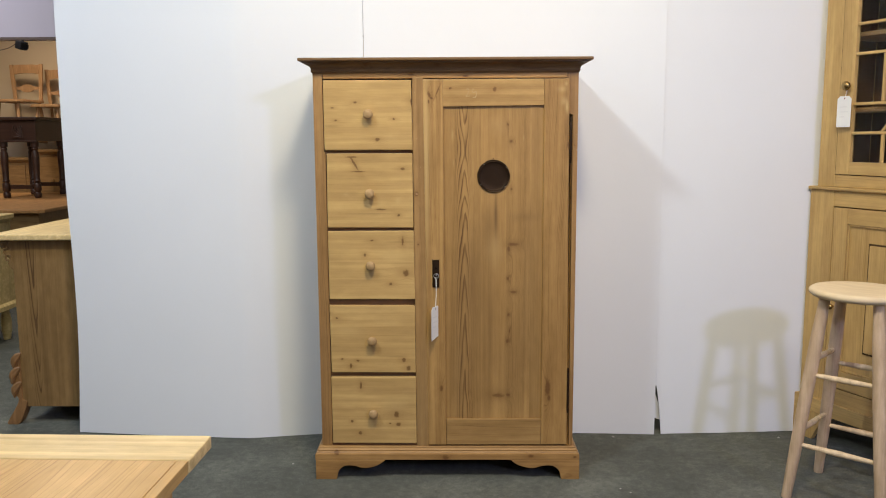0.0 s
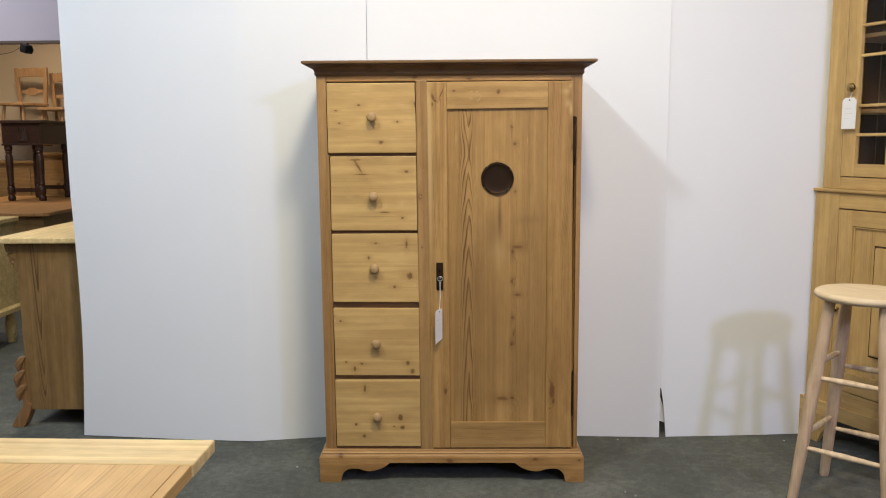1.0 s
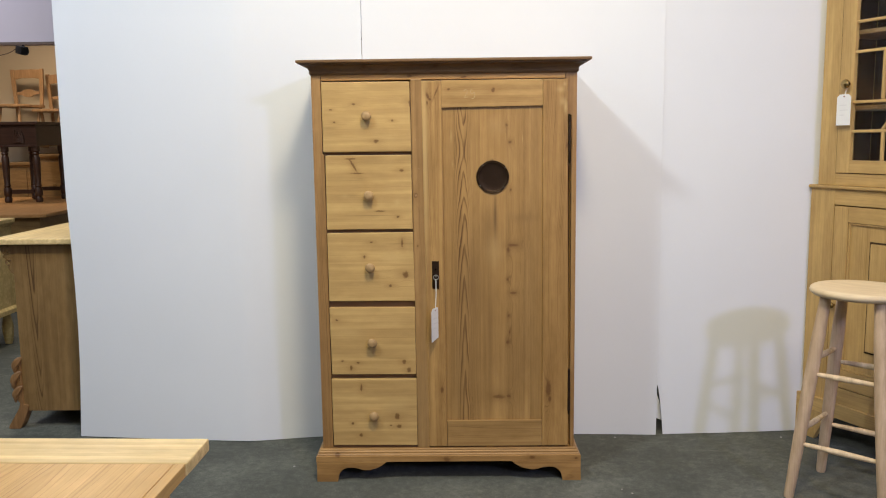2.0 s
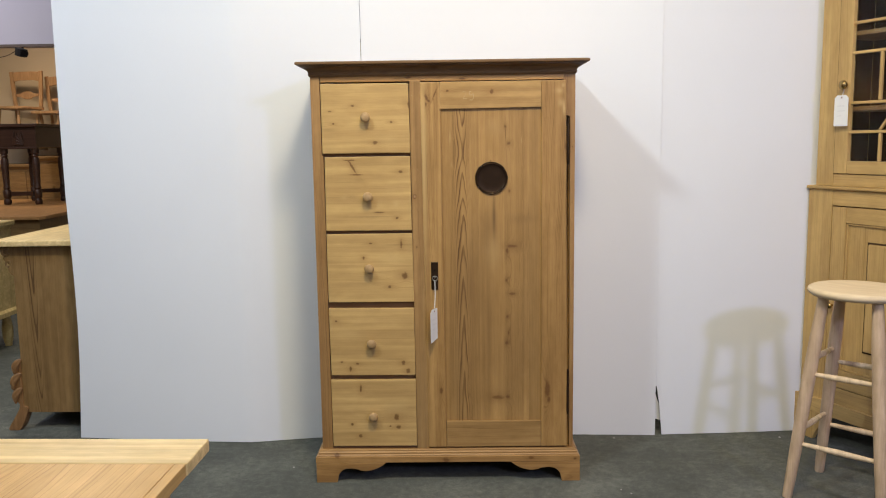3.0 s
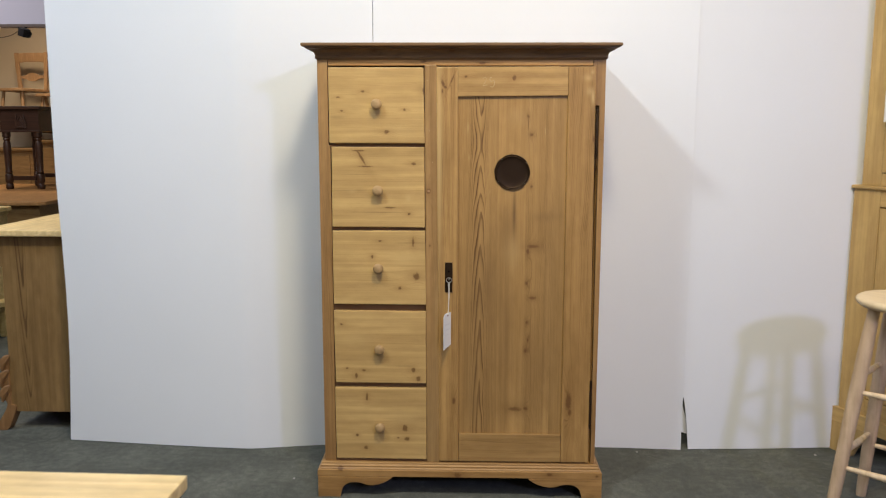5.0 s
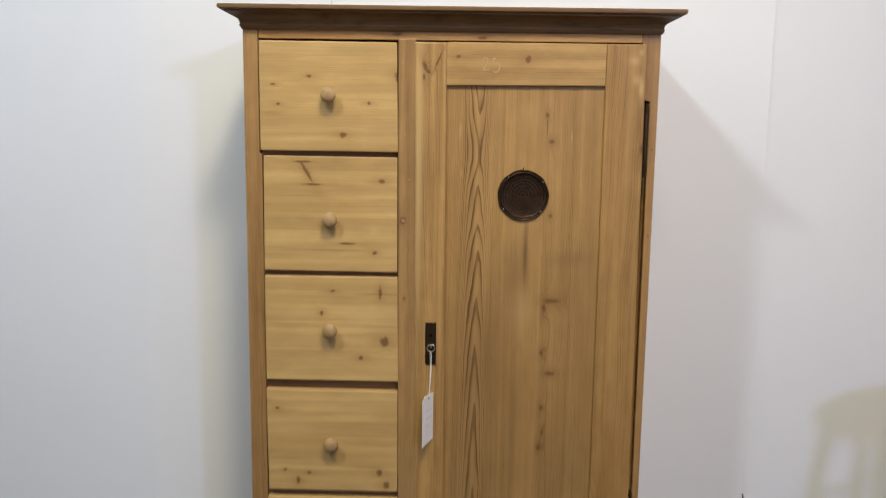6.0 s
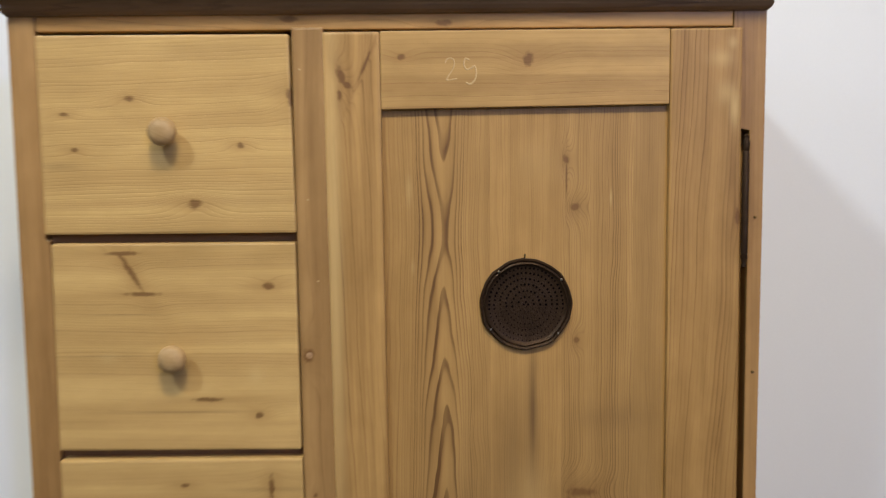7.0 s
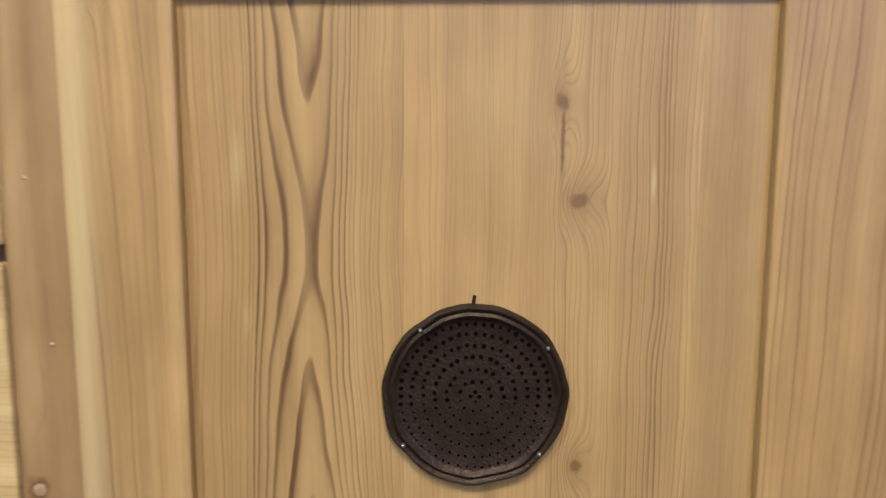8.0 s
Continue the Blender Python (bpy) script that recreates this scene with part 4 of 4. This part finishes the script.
# ---------------------------------------------------------------- foreground table
TABLE = thing("table", "pine table with pale end board and planked top", "table", m=Matrix.Translation((-0.464, -1.556, 0)) @ pose(0, 0, 0, 0, 0, -1.6) @ Matrix.Translation((0.464, 1.556, 0)))
TX0, TX1, TY0, TY1, TZ = -1.42, -0.4645, -3.05, -1.562, 0.76
part("end_board", box(TX0, TX1 + 0.001, -1.691, TY1, TZ - 0.026, TZ, 0.004), M_TABLEX, TABLE, "pale cross board at the table's end")
edges = (TX0, -1.12, -0.487, TX1 - 0.001)
for a, b in zip(edges, edges[1:]):
    part("plank", box(a + 0.0006, b - 0.0006, TY0, -1.6915, TZ - 0.026, TZ - 0.001, 0.0015), M_TABLEY, TABLE)
part("apron", box(TX0 + 0.07, TX1 - 0.055, -1.66, -1.638, TZ - 0.13, TZ - 0.0265), M_TABLEZ, TABLE)
part("apron", box(TX0 + 0.07, TX1 - 0.055, TY0 + 0.06, TY0 + 0.082, TZ - 0.13, TZ - 0.0265), M_TABLEZ, TABLE)
for x in (TX0 + 0.046, TX1 - 0.054):
    part("apron", box(x - 0.011, x + 0.011, TY0 + 0.10, -1.67, TZ - 0.13, TZ - 0.0265), M_TABLEZ, TABLE)
LEG = [(0.0, 0.0), (0.020, 0.0), (0.026, 0.04), (0.022, 0.08), (0.032, 0.20), (0.036, 0.42), (0.028, 0.50), (0.040, 0.53), (0.030, 0.56), (0.040, 0.585), (0.040, TZ - 0.027)]
for x in (TX0 + 0.085, TX1 - 0.095):
    for y in (TY0 + 0.10, -1.645 - 0.03):
        part("leg", lathe(LEG, 20, "z", (x, y, 0)), M_TABLEZ, TABLE, "", 40)

# ---------------------------------------------------------------- sideboard with carved corner
SB = thing("sideboard", "brown pine sideboard with pale top and carved corner scrolls", "sideboard")
part("top", prism([(-2.125, 0.575), (-1.30, 0.575), (-1.30, 1.72), (-2.10, 1.72), (-2.125, 1.69)], 0.894, 0.920, "z", 0.006), M_CHEST_TOP, SB, "pale polished top")
part("side_panel", box(-2.035, -1.36, 0.622, 0.644, 0.086, 0.8935), M_CHEST, SB)
part("side_panel", box(-2.035, -1.36, 1.63, 1.652, 0.086, 0.8935), M_CHEST, SB)
part("front_panel", box(-2.035, -2.013, 0.6445, 1.6295, 0.086, 0.8935), M_CHEST, SB)
part("back_panel", box(-1.38, -1.36, 0.6445, 1.6295, 0.086, 0.8935), M_CHEST, SB)
SCROLL = smooth_line([(-2.036, 0.875), (-2.088, 0.875), (-2.090, 0.845), (-2.072, 0.832), (-2.082, 0.815), (-2.066, 0.796), (-2.052, 0.782), (-2.060, 0.762), (-2.050, 0.742), (-2.036, 0.730)], 4)
bm = prism([(x, z + 0.018) for x, z in SCROLL], 0.624, 0.668, "y", 0.003)
add(bm, rod([(-2.066 + 0.016 * math.cos(a), 0.622, 0.866 + 0.018 * math.sin(a)) for a in [0.5 + 0.45 * k for k in range(13)]], 0.006, 8))
add(bm, rod([(-2.056 + 0.010 * math.cos(a), 0.622, 0.808 + 0.014 * math.sin(a)) for a in [0.5 + 0.45 * k for k in range(11)]], 0.005, 8))
part("upper_scroll", bm, M_CHEST, SB, "carved scroll bracket", 40)
FOOT = smooth_line([(-2.036, 0.345), (-2.052, 0.330), (-2.050, 0.305), (-2.068, 0.290), (-2.060, 0.268), (-2.080, 0.240), (-2.086, 0.205), (-2.064, 0.188), (-2.078, 0.165), (-2.062, 0.142), (-2.052, 0.125),
                    (-2.062, 0.095), (-2.090, 0.050), (-2.112, 0.012), (-2.108, 0.0), (-2.060, 0.0), (-2.030, 0.055), (-2.012, 0.110), (-2.034, 0.12)], 3)
M_FOOT = wood("carved_foot", "z", (0.27, 0.140, 0.055), (0.14, 0.066, 0.024), (-2.1, -0.5), 0.02, 0.006, 0.4)
bm = prism(FOOT, 0.612, 0.668, "y", 0.004)
for lx, lz, k in ((-2.052, 0.318, 0.8), (-2.060, 0.250, 1.15), (-2.058, 0.178, 0.95)):
    for lift, side in ((0.0, 1.0), (0.014, 0.55)):
        curl_pts = [(lx + 0.030, 0.606, lz + 0.034), (lx + 0.012, 0.604, lz + 0.026 - lift), (lx - 0.006 * k * side, 0.603, lz + 0.006 - lift), (lx - 0.014 * k * side, 0.605, lz - 0.018 - lift), (lx - 0.008, 0.608, lz - 0.030 - lift)]
        add(bm, rod(smooth_line(curl_pts, 3), [0.004, 0.006, 0.008, 0.010, 0.011, 0.012, 0.012, 0.011, 0.010, 0.008, 0.006, 0.004, 0.003], 8))
part("carved_foot", bm, M_FOOT, SB, "carved and curved front foot", 40)
part("carved_foot", prism(FOOT, 1.60, 1.652, "y", 0.004), M_FOOT, SB, "carved and curved front foot", 40)
part("rear_foot", box(-1.42, -1.36, 0.622, 0.67, 0.0, 0.0855), M_CHEST, SB)
part("rear_foot", box(-1.42, -1.36, 1.60, 1.652, 0.0, 0.0855), M_CHEST, SB)


# ---------------------------------------------------------------- chests behind
def chest(name, label, x0, x1, y0, y1, z1, foot, mat_body, mat_top, drawers):
    c = thing(name, label, "chest")
    prof = [(0.002, z1 - 0.055), (0.010, z1 - 0.050), (0.014, z1 - 0.040), (0.024, z1 - 0.032), (0.030, z1 - 0.028), (0.032, z1 - 0.006), (0.028, z1)]
    part("top", moulding(prof, x0, x1, y1, y0), mat_top, c, "", 30)
    part("body", box(x0, x1, y0, y1, foot, z1 - 0.056), mat_body, c)
    part("base_moulding", moulding([(0.002, foot - 0.03), (0.02, foot - 0.028), (0.02, foot), (0.006, foot + 0.014), (0.002, foot + 0.016)], x0, x1, y1, y0), mat_top, c, "", 30)
    for x in (x0 + 0.05, x1 - 0.05):
        for y in (y0 + 0.05, y1 - 0.05):
            part("foot", lathe([(0.0, 0.0), (0.022, 0.0), (0.034, 0.25 * foot), (0.036, 0.5 * foot), (0.024, 0.8 * foot), (0.028, foot - 0.0305)], 16, "z", (x, y, 0)), mat_body, c, "", 50)
    h = (z1 - 0.075 - foot - 0.02) / max(drawers, 1)
    for k in range(drawers):
        d = part("drawer", box(x0 + 0.035, x1 - 0.035, y0 - 0.012, y0 - 0.0005, foot + 0.025 + k * h, foot + 0.015 + (k + 1) * h, 0.003), mat_body, c)
        for x in (x0 + 0.22 * (x1 - x0), x1 - 0.22 * (x1 - x0)):
            part("knob", lathe([(0.0, -0.030), (0.014, -0.027), (0.018, -0.018), (0.009, -0.008), (0.009, 0.0)], 14, "y", (x, y0 - 0.0122, foot + 0.02 + (k + 0.5) * h)), mat_body, d, "", 50)
    return c


chest("chest_of_drawers", "pale pine chest of drawers with moulded top", -3.75, -2.985, 1.45, 2.36, 0.862, 0.25, M_PALECHEST, M_PALECHEST, 3)

BOX = thing("blanket_chest", "long orange-brown pine chest with plain plank top", "chest")
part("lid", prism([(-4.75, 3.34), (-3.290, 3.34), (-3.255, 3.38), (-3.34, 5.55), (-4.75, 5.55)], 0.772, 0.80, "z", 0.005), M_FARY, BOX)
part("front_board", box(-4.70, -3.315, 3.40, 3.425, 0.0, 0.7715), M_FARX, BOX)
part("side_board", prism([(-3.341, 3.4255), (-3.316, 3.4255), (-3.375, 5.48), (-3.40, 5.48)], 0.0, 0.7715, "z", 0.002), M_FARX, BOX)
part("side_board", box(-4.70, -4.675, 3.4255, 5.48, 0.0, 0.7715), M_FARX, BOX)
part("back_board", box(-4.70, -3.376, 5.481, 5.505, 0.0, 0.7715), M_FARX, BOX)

# dark carved oak side table standing on the chest
OAK = thing("oak_side_table", "dark carved oak side table with turned legs", "table")
OX0, OX1, OY0, OY1 = -4.325, -3.955, 4.70, 5.30
part("top", box(OX0 - 0.03, OX1 + 0.03, OY0 - 0.03, OY1 + 0.03, 1.545, 1.575, 0.006), M_OAK, OAK)
part("frieze", box(OX0, OX1, OY0, OY0 + 0.02, 1.345, 1.5445), M_OAK, OAK)
part("frieze", box(OX0, OX1, OY1 - 0.02, OY1, 1.345, 1.5445), M_OAK, OAK)
part("frieze", box(OX0, OX0 + 0.02, OY0 + 0.0205, OY1 - 0.0205, 1.345, 1.5445), M_OAK, OAK)
part("frieze", box(OX1 - 0.02, OX1, OY0 + 0.0205, OY1 - 0.0205, 1.345, 1.5445), M_OAK, OAK)
part("bead", box(OX0 - 0.008, OX1 + 0.008, OY0 - 0.010, OY0 - 0.0005, 1.335, 1.352, 0.003), M_OAK, OAK)
TURN = [(0.0, 0.80), (0.028, 0.80), (0.035, 0.815), (0.035, 0.840), (0.026, 0.855), (0.036, 0.875), (0.036, 0.935), (0.025, 0.948), (0.033, 0.962), (0.027, 0.978), (0.031, 1.08), (0.035, 1.18), (0.033, 1.235), (0.024, 1.255), (0.034, 1.270), (0.026, 1.284), (0.037, 1.294), (0.037, 1.3445)]
for x in (OX0 + 0.032, OX1 - 0.036):
    for y in (OY0 + 0.04, OY1 - 0.04):
        part("leg", lathe(TURN, 18, "z", (x, y, 0)), M_OAK, OAK, "", 40)
for y in (OY0 + 0.04, OY1 - 0.04):
    part("stretcher", box(OX0 + 0.075, OX1 - 0.075, y - 0.014, y + 0.014, 0.885, 0.925), M_OAK, OAK)
for x0, s in ((-4.255, 1), (-4.000, -1)):
    bm = bmesh.new()
    for k in range(5):
        a = radians(90 + s * (14 + 17 * k))
        tip = Vector((x0 + 0.075 * s - 0.10 * math.cos(a) * 0.9, OY0 - 0.006, 1.375 + 0.13 * math.sin(a)))
        add(bm, rod([(x0 + 0.075 * s, OY0 - 0.003, 1.372), Vector((x0 + 0.075 * s, OY0 - 0.008, 1.372)).lerp(tip, 0.6), tip], [0.004, 0.011, 0.003], 6))
    part("carving", bm, M_OAK, OAK, "carved leaf fan", 60)


# ---------------------------------------------------------------- kitchen chairs on a low chest further back
def chair(at, turn, low=0.0):
    """A kitchen chair; low: how much shorter its legs are."""
    c = thing("chair", "orange-brown wooden kitchen chair with bar back" if low < 0.05 else "low orange-brown wooden kitchen chair with bar back", "chair", "stacked kitchen chairs", pose(at[0], at[1], at[2] - low, 0, 0, turn))
    part("seat", prism(smooth_line([(-0.155, -0.21), (0.155, -0.21), (0.178, 0.0), (0.172, 0.19), (-0.172, 0.19), (-0.178, 0.0), (-0.155, -0.21)], 4)[:-1], 0.422, 0.452, "z", 0.007), M_CHAIR, c)
    for x in (-0.155, 0.155):
        s = 1 if x > 0 else -1
        part("leg", rod([(x * 0.82, -0.20, low), (x * 0.82, -0.18, 0.20), (x * 0.72, -0.15, 0.421)], [0.013, 0.019, 0.015], 12), M_CHAIR, c, "", 50)
        part("leg", rod([(x * 1.02, 0.20, low), (x * 1.0, 0.18, 0.20), (x * 0.93, 0.15, 0.421)], [0.013, 0.019, 0.015], 12), M_CHAIR, c, "", 50)
        part("upright", prism([(x - 0.019, 0.4525), (x + 0.019, 0.4525), (x + 0.022 + 0.020 * s, 0.72), (x + 0.021 + 0.026 * s, 0.845), (x - 0.021 + 0.026 * s, 0.845), (x - 0.022 + 0.020 * s, 0.72)], 0.150, 0.176, "y", 0.006), M_CHAIR, c)
        part("stretcher", rod([(x * 0.82, -0.18, 0.2), (x * 1.0, 0.18, 0.2)], 0.010, 10), M_CHAIR, c)
    rail = [(-0.153, 0.735), (-0.08, 0.747), (0.08, 0.747), (0.153, 0.735), (0.158, 0.836), (0.08, 0.842), (-0.08, 0.842), (-0.158, 0.836)]
    part("top_rail", prism(rail, 0.151, 0.173, "y", 0.006), M_CHAIR, c)
    splat = smooth_line([(-0.138, 0.572), (-0.075, 0.566), (-0.045, 0.548), (0.0, 0.542), (0.045, 0.548), (0.075, 0.566), (0.138, 0.572)], 3) + smooth_line([(0.138, 0.602), (0.075, 0.606), (0.045, 0.624), (0.0, 0.630), (-0.045, 0.624), (-0.075, 0.606), (-0.138, 0.602)], 3)
    part("middle_rail", prism(splat, 0.155, 0.172, "y", 0.003), M_CHAIR, c)
    return c


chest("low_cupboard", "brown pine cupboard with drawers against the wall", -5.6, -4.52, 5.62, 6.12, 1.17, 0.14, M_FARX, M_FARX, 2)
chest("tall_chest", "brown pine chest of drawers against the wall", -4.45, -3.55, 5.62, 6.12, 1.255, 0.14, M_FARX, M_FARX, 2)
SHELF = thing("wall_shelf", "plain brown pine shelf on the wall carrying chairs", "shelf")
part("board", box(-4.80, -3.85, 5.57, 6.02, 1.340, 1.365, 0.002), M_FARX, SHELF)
for x in (-4.60, -4.10):
    part("bracket", prism([(6.198, 1.3395), (5.80, 1.3395), (5.80, 1.330), (6.198, 1.318)], x, x + 0.022, "x", 0.002), M_FARX, SHELF)
chair((-4.675, 5.80, 1.365), -10, 0.03)
chair((-4.30, 5.86, 1.365), -6, 0.082)

# ---------------------------------------------------------------- track spot under the bulkhead
SPOT = thing("track_spotlight", "small black track spotlight fixed under the bulkhead", "spotlight")
part("stem", rod([(-3.895, 4.47, 2.262), (-3.895, 4.47, 2.245)], 0.010, 10), M_BLACK, SPOT)
bm = box(-0.050, 0.050, -0.034, 0.034, -0.036, 0.036, 0.006)
add(bm, lathe([(0.0, 0.050), (0.030, 0.050), (0.036, 0.062), (0.028, 0.062), (0.026, 0.054), (0.0, 0.053)], 18, "x"))
bmesh.ops.transform(bm, matrix=pose(-3.900, 4.45, 2.212, 0, 14, -35), verts=bm.verts[:])
part("head", bm, M_BLACK, SPOT, "", 40)
tagged(part("cable", rod(smooth_line([(-3.94, 4.47, 2.245), (-4.05, 4.47, 2.185), (-4.25, 4.47, 2.165), (-4.6, 4.47, 2.20), (-5.0, 4.47, 2.265)], 5), 0.0035, 6), M_STRIP, None, "thin brown cable sagging under the bulkhead"), "thin brown cable sagging under the bulkhead", "cable")

# crumbs of white packing on the carpet
for k, (x, y, s) in enumerate(((-0.646, 0.126, 0.006), (0.754, 0.437, 0.006), (1.500, 0.425, 0.007), (0.674, -0.117, 0.004), (0.706, -0.153, 0.004), (1.62, 0.30, 0.006))):
    bm = bmesh.new()
    bmesh.ops.create_icosphere(bm, subdivisions=1, radius=s)
    for vt in bm.verts:
        vt.co = Vector((vt.co.x * random.uniform(0.7, 1.4), vt.co.y * random.uniform(0.6, 1.2), (vt.co.z + s) * 0.45)) + Vector((x, y, 0.0005))
    tagged(part("paper_crumb", bm, M_DUST), "tiny white scrap on the carpet", "scrap", "scraps on the carpet")
